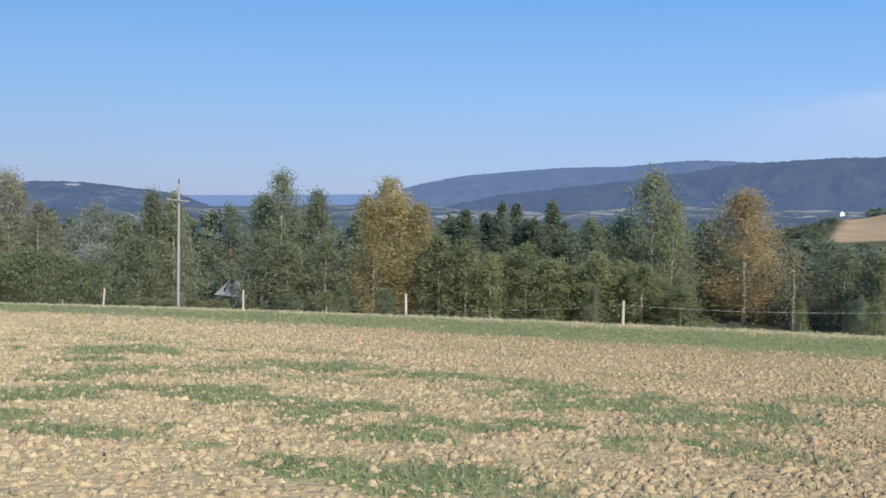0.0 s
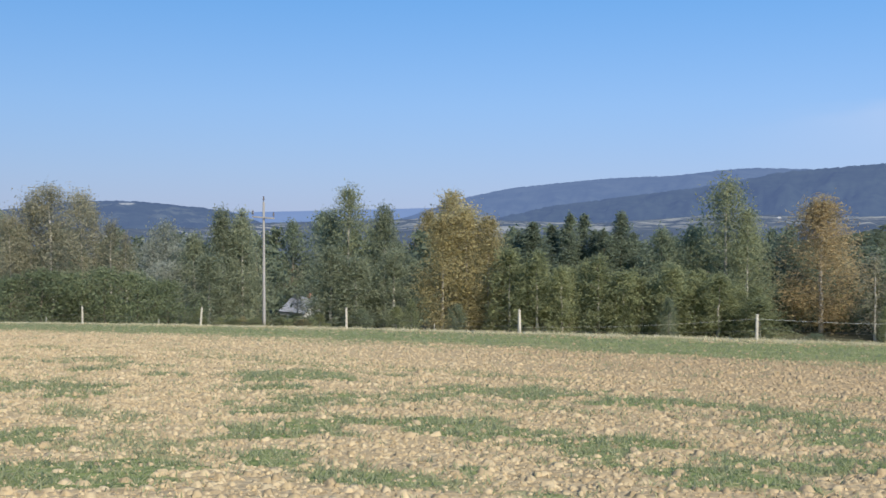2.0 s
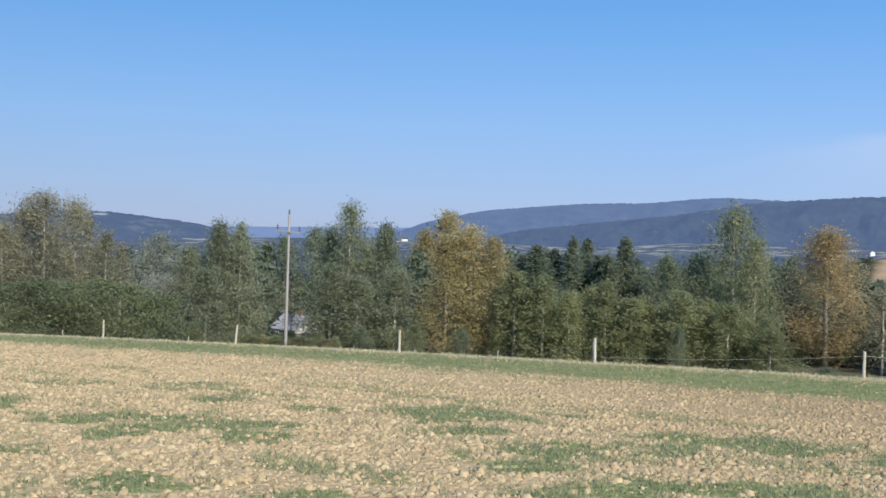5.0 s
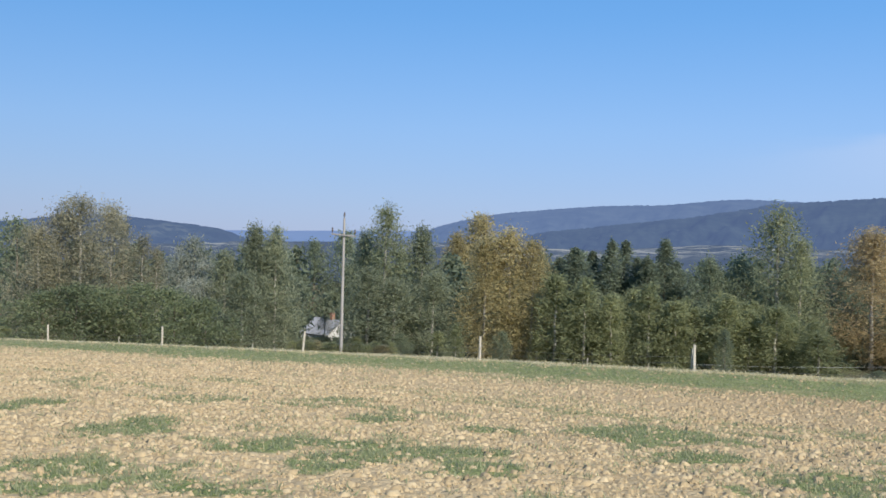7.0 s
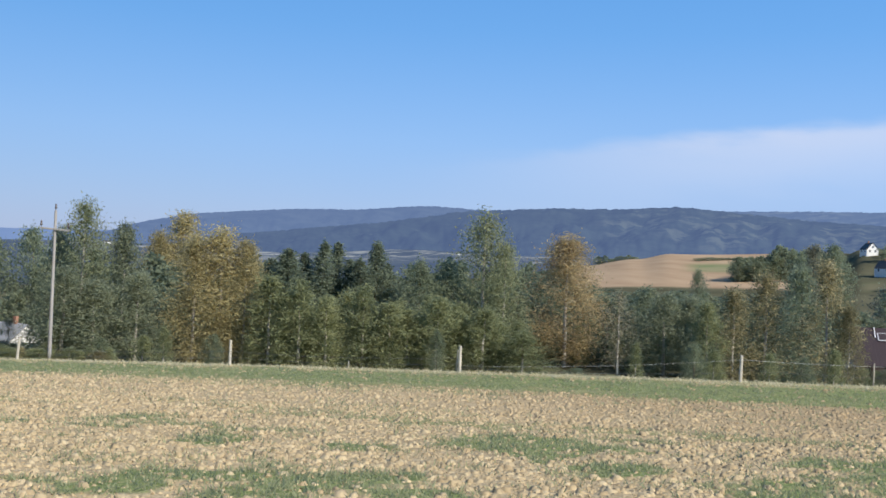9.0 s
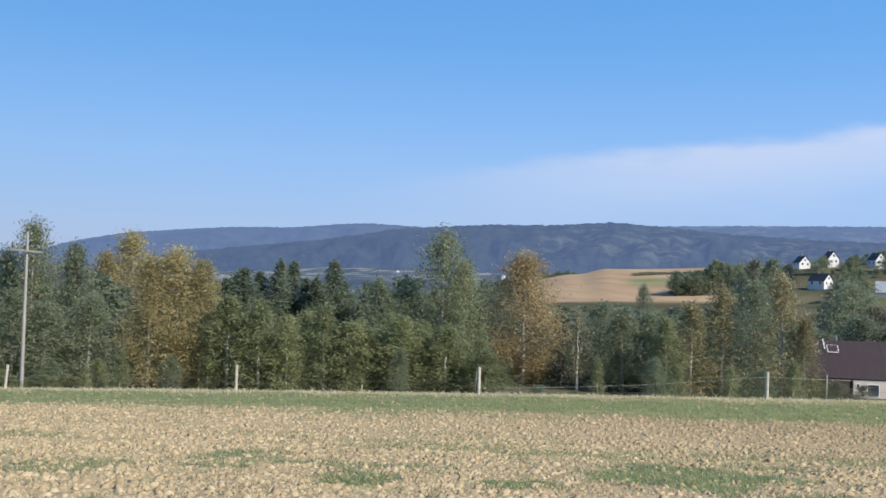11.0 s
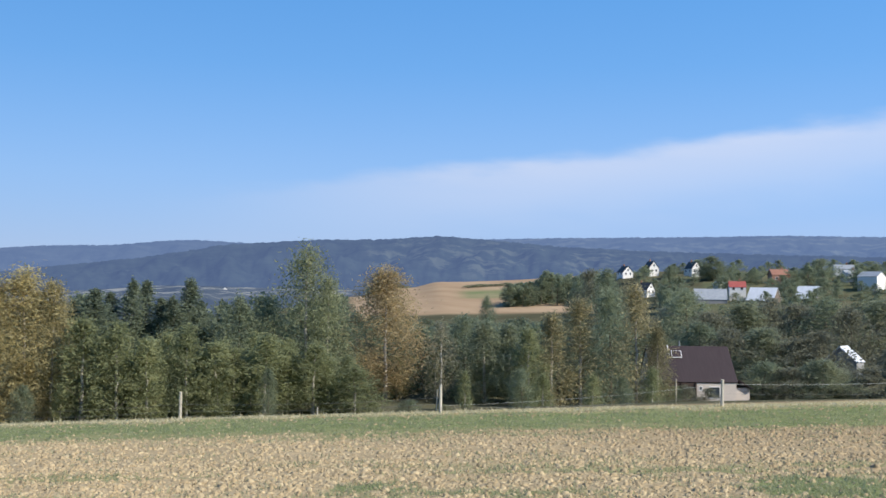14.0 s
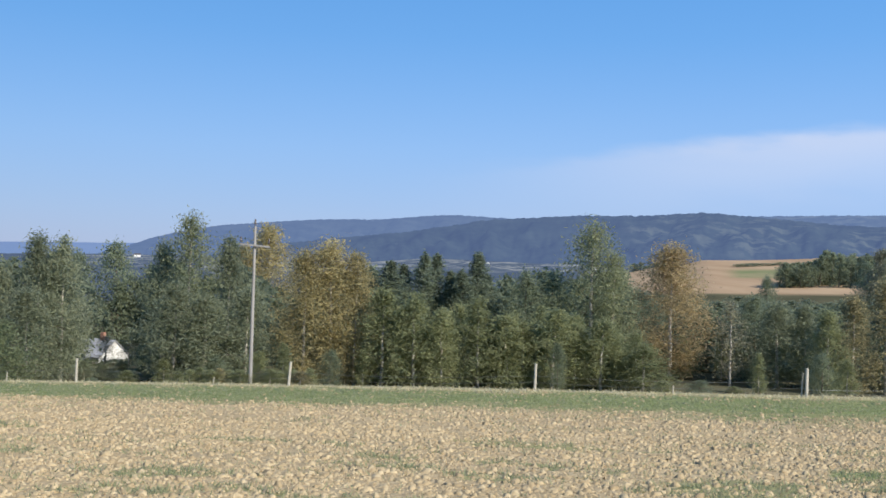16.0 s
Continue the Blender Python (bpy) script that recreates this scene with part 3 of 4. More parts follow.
def build_tree(name, kind, leaf, bark, height, width, seed, leaves, size, foot=0.12, limbs=22, droop=0.0, gaps=0.0, label=""):
    """A tree at the origin: tapered trunk, limbs, and a crown of single leaf sprays."""
    rng = np.random.default_rng(seed)
    thing = new(name)
    lean = rng.normal(0, 0.012, 2) * height
    ks = np.linspace(0, 1, 9)
    axis = np.stack([lean[0] * ks ** 1.5 + rng.normal(0, 0.03, 9) * ks * 2, lean[1] * ks ** 1.5 + rng.normal(0, 0.03, 9) * ks * 2, ks * height * 0.97], -1)
    r0 = 0.008 * height + 0.03
    part("trunk", mesh_from("trunk", *tube(axis, r0 * (1 - 0.93 * ks) ** 0.9 + 0.01, 8), bark, True), bark, thing)
    tubes, anchors, weight = [], [], []
    c0 = foot * height
    for n in range(limbs):
        k = (n + rng.random()) / limbs
        reach = width / 2 * crown_profile(kind, np.array(k)) * rng.uniform(0.65, 1.12)
        ang = n * 2.399 + rng.normal(0, 0.4)
        rise = {"spruce": -0.18, "birch": 1.0, "dark": 0.5, "shrub": 0.6, "wood": 0.5, "copse": 0.5, "sapling": 1.3, "amber": 0.9, "orange": 0.8}.get(kind, 0.9) * reach
        h0 = max(c0 * 0.8, c0 + (height - c0) * k * 0.97 - 0.75 * max(rise - droop * reach, 0))     # the limb's tip, not its root, follows the profile
        base = np.array([np.interp(h0, axis[:, 2], axis[:, 0]), np.interp(h0, axis[:, 2], axis[:, 1]), h0])
        q = np.linspace(0, 1, 5)[:, None]
        way = np.array([math.cos(ang) * reach, math.sin(ang) * reach, 0])
        pts = base + way * q + np.array([0, 0, 1.0]) * (rise * q - droop * reach * q ** 3) + rng.normal(0, 0.05, (5, 3)) * q
        tubes.append(tube(pts[::2], np.linspace(r0 * 0.3 * (1 - 0.7 * k) + 0.01, 0.007, 3), 4))
        for f_ in (0.35, 0.55, 0.75, 0.95, 1.02):
            p = base + way * f_ + np.array([0, 0, rise * f_ - droop * reach * f_ ** 3])
            anchors.append(p)
            weight.append(0.4 + f_)
    fine = kind not in ("wood", "copse")
    leaves, size = int(leaves * (1.5 if fine else 1.2)), size * (0.85 if fine else 1.0)
    tagged(part("branchwork", mesh_from("branchwork", *join_tubes(tubes), BARK, True), BARK, thing), kind="stuff")
    anchors, weight = np.array(anchors), np.array(weight)
    for k in (np.linspace(0.9, 0.985, 4) if kind == "spruce" else np.linspace(0.72, 0.985, 12)):                # sprays up the leader to the tip
        anchors = np.concatenate([anchors, [[np.interp(k * height, axis[:, 2], axis[:, 0]), np.interp(k * height, axis[:, 2], axis[:, 1]), k * height]]])
        weight = np.append(weight, 0.75)
    if gaps:
        keep = rng.random(len(anchors)) > gaps
        weight = weight * np.where(keep, 1.0, 0.06)
    pick = rng.choice(len(anchors), leaves, p=weight / weight.sum())
    spread = np.array([width * 0.1, width * 0.1, height * 0.048])
    if kind == "spruce":
        spread[2] *= 0.75
    narrow = 1 - 0.75 * np.clip((anchors[pick][:, 2:3] / height - 0.7) / 0.3, 0, 1) * (1.0 if kind == "spruce" else 0.45)
    c = anchors[pick] + rng.normal(0, 1, (leaves, 3)) * spread * narrow
    c[:, 2] -= droop * np.abs(rng.normal(0, 0.09 * height, leaves)) * 0.35
    c[:, 2] = np.clip(c[:, 2], 0.15, None)
    d1 = rng.normal(0, 1, (leaves, 3))
    if droop:
        d1[:, 2] -= 1.2
    if kind in ("sapling", "orange", "amber", "yellow", "aspen"):
        d1[:, 2] += 1.3
    if kind == "spruce":
        d1[:, 2] *= 0.4
    d1 /= np.linalg.norm(d1, axis=1)[:, None]
    d2 = np.cross(d1, rng.normal(0, 1, (leaves, 3)))
    d2 /= np.linalg.norm(d2, axis=1)[:, None] + 1e-9
    d3 = np.cross(d1, d2)
    L = size * rng.uniform(0.5, 1.25, leaves)[:, None]
    W = L * rng.uniform(0.36, 0.62, leaves)[:, None]
    if kind in ("sapling", "birch", "aspen", "orange", "amber", "yellow", "olive"):      # long hanging or upright sprays
        L, W = L * 1.4, W * 0.72
    verts = np.stack([c - d1 * L * 0.5 - d2 * W * 0.6, c - d1 * L * 0.4 + d2 * W * 0.6 + d3 * W * 0.15, c + d1 * L * 0.6], 1).reshape(-1, 3)
    faces = np.arange(leaves * 3).reshape(-1, 3)
    part("crown", mesh_from("crown", verts, faces, leaf), leaf, thing)
    thing["height"], thing["width"] = height, width
    return tagged(thing, label, "tree", "trees of the wood")


PROTO = {}
FULLNESS = {"birch": 1.75, "sapling": 1.5, "spruce": 1.15, "amber": 1.5, "orange": 1.4, "aspen": 1.65, "yellow": 1.6, "thin": 1.3, "wood": 1.5, "shrub": 1.4}
TREE_KINDS = {   # kind: height, width, leaves, leaf size, foot, limbs, droop, gaps, bark, label
    "birch": (15, 5.2, 6400, 0.29, 0.05, 32, 0.55, 0.08, BIRCH_BARK, "tall green birch with drooping twigs at the wood's edge"),
    "olive": (17, 7.4, 8600, 0.27, 0.05, 36, 0.0, 0.12, BIRCH_BARK, "tall olive-brown autumn tree with thinning leaves"),
    "pale": (14, 4.8, 3200, 0.23, 0.2, 24, 0.0, 0.3, BIRCH_BARK, "thin pale-trunked tree with sparse brown leaves"),
    "dark": (14, 5.0, 5400, 0.30, 0.05, 30, 0.1, 0.08, BARK, "dense dark green broadleaf tree in the wood"),
    "shrub": (8, 5.5, 4400, 0.25, 0.03, 26, 0.1, 0.1, BARK, "dark green bushy thicket below the trees"),
    "grey": (12, 5.6, 5600, 0.25, 0.06, 28, 0.1, 0.15, BARK, "grey-green willow with silvery leaves"),
    "orange": (15, 5.8, 7600, 0.28, 0.02, 34, 0.2, 0.08, BIRCH_BARK, "golden-yellow birch in autumn colour"),
    "amber": (16.5, 6.6, 11500, 0.26, 0.07, 36, 0.15, 0.04, BIRCH_BARK, "amber autumn birch with a pale bare trunk foot"),
    "yellow": (13, 4.6, 4600, 0.26, 0.04, 28, 0.2, 0.2, BIRCH_BARK, "yellowing birch with loose branches"),
    "thin": (10, 3.8, 1900, 0.22, 0.1, 26, 0.0, 0.25, BIRCH_BARK, "nearly bare young tree with brown leaves"),
    "spruce": (15, 4.2, 7000, 0.28, 0.04, 46, 0.0, 0.03, BARK, "dark green spruce among the birches"),
    "sapling": (9, 3.6, 3800, 0.24, 0.01, 24, 0.1, 0.08, BIRCH_BARK, "light green young birch at the wood's edge"),
    "wood": (12, 5.4, 1150, 0.58, 0.03, 16, 0.1, 0.08, BARK, "dark green tree in the body of the wood"),
    "copse": (12, 6.5, 4200, 0.33, 0.03, 18, 0.1, 0.08, BARK, "olive-grey broad tree of the eastern wood"),
    "aspen": (18, 6.0, 6600, 0.27, 0.07, 36, 0.0, 0.14, BIRCH_BARK, "tall light green aspen above the wood"),
}
SHADES = {"pale": "olive", "thin": "olive", "wood": "dark"}


def plant(kind, x, y, top, width, n, look_like=None):
    """Copies one of the two built trees of a kind to x, y, so that its tip is at height top."""
    z = ground_z(x, y)
    proto = PROTO[kind][n % 2]
    h = max(top - z, 0.8)
    sz, sx = h / proto["height"], FULLNESS.get(kind, 1.3) * width / proto["width"]
    m = Matrix.Translation((x, y, z - 0.05)) @ Matrix.Rotation(n * 2.4, 4, "Z") @ Matrix.Diagonal((sx, sx, sz, 1))
    if proto.get("used"):
        return copy_thing(proto, m @ Matrix.Diagonal((*[1 / k for k in proto.scale], 1)))
    proto.matrix_basis = m
    proto["used"] = 1
    return proto


for number, (kind, (h_, w_, lv, sz_, ft, lb, dr, gp, bk, lab)) in enumerate(TREE_KINDS.items()):
    leaf_mat = LEAF[SHADES.get(kind, kind)]
    PROTO[kind] = [build_tree(("spruce_tree" if kind == "spruce" else "bush" if kind == "shrub" else "tree"), kind, leaf_mat, bk, h_, w_, number * 7 + v_, lv, sz_, ft, lb, dr, gp, lab) for v_ in (1, 2)]

STANDS = {
    "olive": ((-41.7, 99.4, 3.4, 7.6), (-44.6, 100.3, 1.9, 5.8), (-40.3, 103.3, 2.9, 5.2), (-45.4, 97.6, 0.5, 4.8)),
    "pale": ((-22.4, 130.0, -10.2, 3.2), (-19.6, 128.0, -10.8, 2.8), (-36.5, 101.7, -0.4, 3.8), (-39.7, 104.7, 0.9, 3.9), (-35.3, 103.2, -1.7, 3.2)),
    "dark": ((-50.7, 103.9, 1.1, 5.5), (-23.6, 158.0, 1.0, 6.0), (-29.2, 158.0, -0.5, 5.5), (23.8, 114.1, -1.1, 4.6), (27.2, 115.5, -1.0, 4.8), (41.7, 130.5, -2.1, 5.2), (43.1, 127.8, -3.1, 5.0),
             (39.0, 132.5, -3.0, 5.0), (52.3, 114.4, -3.1, 4.5), (67.3, 104.9, 0.1, 4.9), (93.0, 125.0, -7.0, 5.1)),
    "shrub": ((-39.1, 85.2, -5.2, 5.5), (-36.4, 85.4, -4.6, 5.5), (-34.8, 88.3, -5.0, 5.0), (-31.7, 88.5, -4.6, 5.5), (-29.2, 90.5, -5.1, 5.0), (-26.8, 92.4, -6.0, 4.5)),
    "grey": ((-36.2, 118.8, -0.6, 5.8), (-33.3, 115.6, -3.1, 5.6), (-37.3, 116.3, -2.7, 5.0), (-33.5, 109.2, -4.9, 5.3)),
    "birch": ((-30.6, 112.2, -1.7, 4.1), (-26.9, 111.2, 1.1, 3.7), (-24.6, 111.1, 1.0, 3.3), (-25.8, 114.6, -0.6, 3.4), (-8.7, 115.8, 1.6, 4.0), (-15.6, 117.9, 0.8, 3.4), (-13.9, 108.8, -3.1, 4.2),
              (-6.9, 110.0, -3.5, 4.0), (-10.9, 108.5, -4.3, 5.0), (-27.0, 106.0, -4.0, 4.0), (51.4, 108.0, -3.6, 4.4), (54.5, 107.4, -3.9, 3.6)),
    "orange": ((-2.6, 152.0, 3.9, 8.4), (1.6, 109.4, 1.5, 6.2), (3.9, 108.6, 0.2, 4.6), (-1.2, 108.9, 0.4, 5.0), (-6.4, 150.0, 1.0, 5.6)),
    "sapling": ((6.3, 105.6, -3.0, 4.2), (9.3, 104.5, -3.6, 4.1), (11.9, 103.4, -4.9, 3.4), (15.8, 104.1, -4.0, 3.8), (18.3, 102.8, -5.3, 3.8), (20.3, 103.5, -6.2, 3.5), (23.0, 102.1, -4.6, 4.4), (25.5, 102.6, -6.3, 3.5),
                (27.7, 101.1, -5.5, 4.0), (31.4, 99.2, -7.8, 4.0), (52.6, 100.3, -4.1, 3.5)),
    "spruce": ((9.2, 117.5, -0.2, 6.4), (13.4, 121.3, 0.9, 5.0), (15.4, 123.2, 0.8, 5.2), (19.8, 120.7, 1.1, 5.4), (11.4, 123.5, -0.6, 5.2), (17.8, 118.9, -1.0, 5.4), (16.8, 121.0, -1.2, 5.0), (7.6, 121.0, -1.4, 5.0), (21.6, 122.0, -1.5, 5.0)),
    "aspen": ((-12.9, 114.3, 3.6, 5.2), (30.6, 111.8, 4.4, 6.1), (32.6, 110.3, 1.2, 3.9)),
    "amber": ((42.75, 117.0, 2.6, 7.6),),
    "thin": ((46.0, 108.6, -3.7, 3.9),),
    "yellow": ((56.4, 101.5, -2.5, 3.8), (60.3, 101.3, -0.7, 4.5), (64.8, 96.8, 1.0, 4.4), (66.0, 94.6, -3.6, 2.6)),
}
count = 0
for kind, rows in STANDS.items():
    for x, y, top, width in rows:
        plant(kind, x, y, top, width, count)
        count += 1

# broad trees of the eastern wood, below the village
EAST = ((114.9, 151.5, -3.0, 6.4), (114.5, 145.3, 0.4, 7.9), (114.6, 138.5, -3.5, 9.1), (121.3, 139.1, -1.5, 9.4), (128.3, 139.3, -1.0, 9.0), (131.5, 136.0, -1.8, 9.6), (130.8, 129.4, -0.8, 8.7), (130.0, 122.8, -2.3, 8.5),
        (140.5, 125.9, -0.9, 9.6), (143.0, 122.7, -0.4, 9.6), (145.7, 119.3, 0.1, 9.6), (99.5, 125.2, -4.5, 7.2), (101.5, 120.7, -5.6, 8.0), (106.2, 119.0, -5.2, 7.2), (107.8, 114.4, -6.7, 8.0), (112.0, 112.9, -5.5, 7.6))
EAST_LOW = ((96.3, 109.0, -9.4, 5.8), (97.7, 104.8, -10.0, 6.5), (100.9, 102.8, -8.8, 6.5), (105.6, 99.0, -9.8, 6.6), (111.6, 98.0, -6.9, 7.6), (114.1, 94.7, -6.0, 7.6))
for n, (x, y, top, width) in enumerate(EAST + EAST_LOW):
    plant(("copse", "dark", "copse", "birch", "copse")[n % 5], x, y, top, width, n)
CLUMP = ((107.5, 205.0, -1.3, 3.8), (144.6, 216.9, 5.7, 6.2), (145.7, 209.9, 5.8, 7.0), (145.1, 222.6, 2.8, 5.3))
VILLAGE = ((316.4, 360.5, 17.7, 12.5), (318.2, 358.6, 15.5, 7.6), (314.9, 362.5, 14.6, 7.4), (322.6, 341.0, 10.9, 7.2), (345.1, 332.2, 12.6, 8.4), (350.3, 326.5, 16.6, 12.5), (285.5, 347.8, 5.6, 5.6), (268.1, 336.2, 3.2, 4.5), (350.2, 383.7, 13.8, 5.5), (368.1, 366.0, 11.5, 6.5), (416.5, 372.4, 16.7, 7.8), (424.4, 363.2, 18.1, 11.7), (287.0, 410.0, 11.1, 7.0), (266.5, 292.5, 0.8, 4.6), (272.5, 291.0, 0.0, 4.2), (284.0, 281.0, -0.6, 5.0))
for n, (x, y, top, width) in enumerate(CLUMP + VILLAGE):
    plant("dark" if n != 1 else "copse", x, y, top, width * (0.92 if n > 3 else 1), n)

rng = np.random.default_rng(31)
for n in range(48):                                   # the copse that stands in the stubble field
    b_, d_ = 29.85 + 5.4 * (n + rng.random()) / 48, rng.uniform(442, 470)
    lift = np.interp(b_, (29.8, 31.5, 32.1, 33.8, 35.2), (0.5, 0.55, 1.15, 1.0, 1.0)) + rng.uniform(-0.22, 0.06)
    plant("wood", d_ * math.sin(radians(b_)), d_ * math.cos(radians(b_)), d_ * math.tan(radians(lift)), rng.uniform(4.4, 6.0), n)
for n in range(11):                                   # bushes along the shoulder of the stubble field
    b_, d_ = 22.4 + 2.3 * (n + rng.random()) / 11, rng.uniform(702, 716)
    x, y = d_ * math.sin(radians(b_)), d_ * math.cos(radians(b_))
    plant("wood", x, y, ground_z(x, y) + rng.uniform(2.5, 5.5) * (1.3 if n < 4 else 0.8), rng.uniform(4.0, 6.0), n)
for n in range(9):                                    # a low hedge across the field
    b_, d_ = 27.9 + n * 0.28, 596 + n * 2
    x, y = d_ * math.sin(radians(b_)), d_ * math.cos(radians(b_))
    plant("wood", x, y, ground_z(x, y) + rng.uniform(1.2, 2.0), 4.5, n)
for n in range(150):                                   # garden trees and hedges of the village
    b_, d_ = rng.uniform(37.5, 54), rng.uniform(345, 560)
    x, y = d_ * math.sin(radians(b_)), d_ * math.cos(radians(b_))
    tall = rng.uniform(3, 8)
    plant("wood", x, y, ground_z(x, y) + tall, tall * rng.uniform(0.55, 0.8), n)

def join_wood(rows):
    """Trees that merge into one dark mass: crowns and trunks joined into a single object."""
    verts, faces, slots, start = [], [], [], 0
    for n, (x, y, top, wide) in enumerate(rows):
        proto = PROTO["wood"][n % 2]
        z = ground_z(x, y)
        sz, sx = max(top - z, 0.8) / proto["height"], FULLNESS["wood"] * wide / proto["width"]
        c_, s_ = math.cos(n * 2.4), math.sin(n * 2.4)
        for ob in proto.children:
            if not ob.name.startswith(("crown", "trunk")):
                continue
            co = np.empty(len(ob.data.vertices) * 3, np.float32)
            ob.data.vertices.foreach_get("co", co)
            co = co.reshape(-1, 3)
            verts.append(np.stack([(co[:, 0] * c_ - co[:, 1] * s_) * sx + x, (co[:, 0] * s_ + co[:, 1] * c_) * sx + y, co[:, 2] * sz + z - 0.05], -1))
            for poly_ in ob.data.polygons:
                faces.append([k + start for k in poly_.vertices])
                slots.append(0 if ob.name.startswith("crown") else 1)
            start += len(co)
    me = bpy.data.meshes.new("background_wood")
    me.from_pydata(np.concatenate(verts).tolist(), [], faces)
    me.materials.append(LEAF["dark"])
    me.materials.append(BARK)
    me.polygons.foreach_set("material_index", slots)
    tagged(new("background_wood", me), "dark green wood closing the slope behind the edge trees", "wood", kind="stuff")


# the body of the wood behind and below the named trees
rng = np.random.default_rng(77)
body = []
for n in range(100):
    b_ = -30 + 68 * (n + rng.random()) / 100
    d_ = rng.uniform(128, 160)
    if -12 < b_ < -6.5:
        d_ = rng.uniform(154, 162)
    tip = -d_ * math.tan(radians(rng.uniform(0.5, 2.2) if b_ < 18.5 else rng.uniform(1.9, 2.6)))
    x, y, wide = d_ * math.sin(radians(b_)), d_ * math.cos(radians(b_)), rng.uniform(4.5, 6.0)
    if math.hypot(x - 86.5, y - 113.4) > 11 and math.hypot(x + 25.3, y - 150.0) > 8 and not (-24.5 < x < -17 and y < 150):
        body.append((x, y, tip, wide))
for n in range(46):
    b_, d_ = 19.5 + 15.5 * (n + rng.random()) / 46, rng.uniform(180, 330)
    body.append((d_ * math.sin(radians(b_)), d_ * math.cos(radians(b_)), -d_ * math.tan(radians(rng.uniform(1.45, 2.2))), rng.uniform(5.0, 7.5)))
for n in range(26):
    b_, d_ = rng.uniform(18.2, 20.9), rng.uniform(420, 690)
    x, y = d_ * math.sin(radians(b_)), d_ * math.cos(radians(b_))
    body.append((x, y, ground_z(x, y) + rng.uniform(2.5, 5.0), rng.uniform(5.0, 8.0)))
join_wood(body)
for n in range(30):
    b_ = -28 + 64 * (n + rng.random()) / 30
    d_ = rng.uniform(100, 108)
    tip = -d_ * math.tan(radians(rng.uniform(4.1, 5.4)))
    if -26 < d_ * math.sin(radians(b_)) < -12 or 17.5 < b_ < 23:
        tip = -d_ * math.tan(radians(rng.uniform(6.1, 6.5)))
    plant(("sapling", "dark", "sapling")[n % 3], d_ * math.sin(radians(b_)), d_ * math.cos(radians(b_)), tip, rng.uniform(1.3, 2.1), n)


for n in range(16):
    b_ = 3.0 + 14.5 * (n + rng.random()) / 16
    d_ = rng.uniform(106, 111)
    plant("sapling", d_ * math.sin(radians(b_)), d_ * math.cos(radians(b_)), -d_ * math.tan(radians(rng.uniform(2.3, 3.9))), rng.uniform(2.4, 3.2), n)


# ---- fence ----
def fence_point(u, v=0.0):
    p = FENCE_0 + FENCE_U * u + FENCE_V * v
    return float(p[0]), float(p[1])


fence = tagged(new("pasture_fence"), "weathered timber post fence with thin strands", "fence")
POSTS = (-43.0, -34.6, -25.9, -17.3, -8.65, 0.0, 8.17, 16.8, 25.2, 33.8, 42.3)
heads = []
rng = np.random.default_rng(5)
for n, u in enumerate(POSTS):
    x, y = fence_point(u)
    z = ground_z(x, y)
    tall = 0.84 + rng.uniform(-0.04, 0.05)
    lean = rng.normal(0, 0.035, 2)
    q = np.linspace(-0.15, 1, 6)
    pts = np.stack([x + lean[0] * q, y + lean[1] * q, z + q * tall], -1)
    v_, f_ = tube(pts, 0.052 * (1 - 0.12 * q), 8)
    top_ring = len(v_) - 8
    post = mesh_from("post", v_, f_, POST_WOOD, False)
    bm = bmesh.new()
    bm.from_mesh(post)
    bm.verts.ensure_lookup_table()
    bm.faces.new([bm.verts[top_ring + i] for i in range(8)])
    part("post", bm, POST_WOOD, fence)
    heads.append((pts[-1], pts[0], tall))
for u, v, tall in ((-20.5, 0.1, 0.34), (-11.6, 0.05, 0.26), (4.3, 0.1, 0.26), (8.04, 0.08, 0.72)):
    x, y = fence_point(u, v)
    z = ground_z(x, y)
    part("stake", mesh_from("stake", *tube([(x, y, z - 0.1), (x + 0.01, y, z + tall * 0.6), (x + 0.02, y, z + tall), (x + 0.02, y, z + tall + 0.005)], (0.022, 0.021, 0.02, 0.002), 6), POST_WOOD), POST_WOOD, fence)
def strand(n, share_a, share_b, radius, material):
    (top_a, foot_a, _), (top_b, foot_b, _) = heads[n], heads[n + 1]
    pa, pb = foot_a + (top_a - foot_a) * share_a, foot_b + (top_b - foot_b) * share_b
    q = np.linspace(0, 1, 7)[:, None]
    pts = pa + (pb - pa) * q - np.array([0, 0, 0.1]) * (4 * q * (1 - q))
    pts[:, :2] -= FENCE_V * 0.075
    part("strand", mesh_from("strand", *tube(pts, np.full(7, radius), 5), material, True), material, fence)


for n in range(len(POSTS) - 1):
    if POSTS[n] < 8:
        strand(n, 0.42, 0.42, 0.004, WIRE)
        strand(n, 0.62, 0.62, 0.004, WIRE)
    elif POSTS[n] < 16:
        strand(n, 0.36, 0.86, 0.003, TAPE)
        strand(n, 0.3, 0.45, 0.004, WIRE)
    else:
        strand(n, 0.86, 0.9, 0.0045, TAPE)
        strand(n, 0.55, 0.55, 0.003, WIRE)

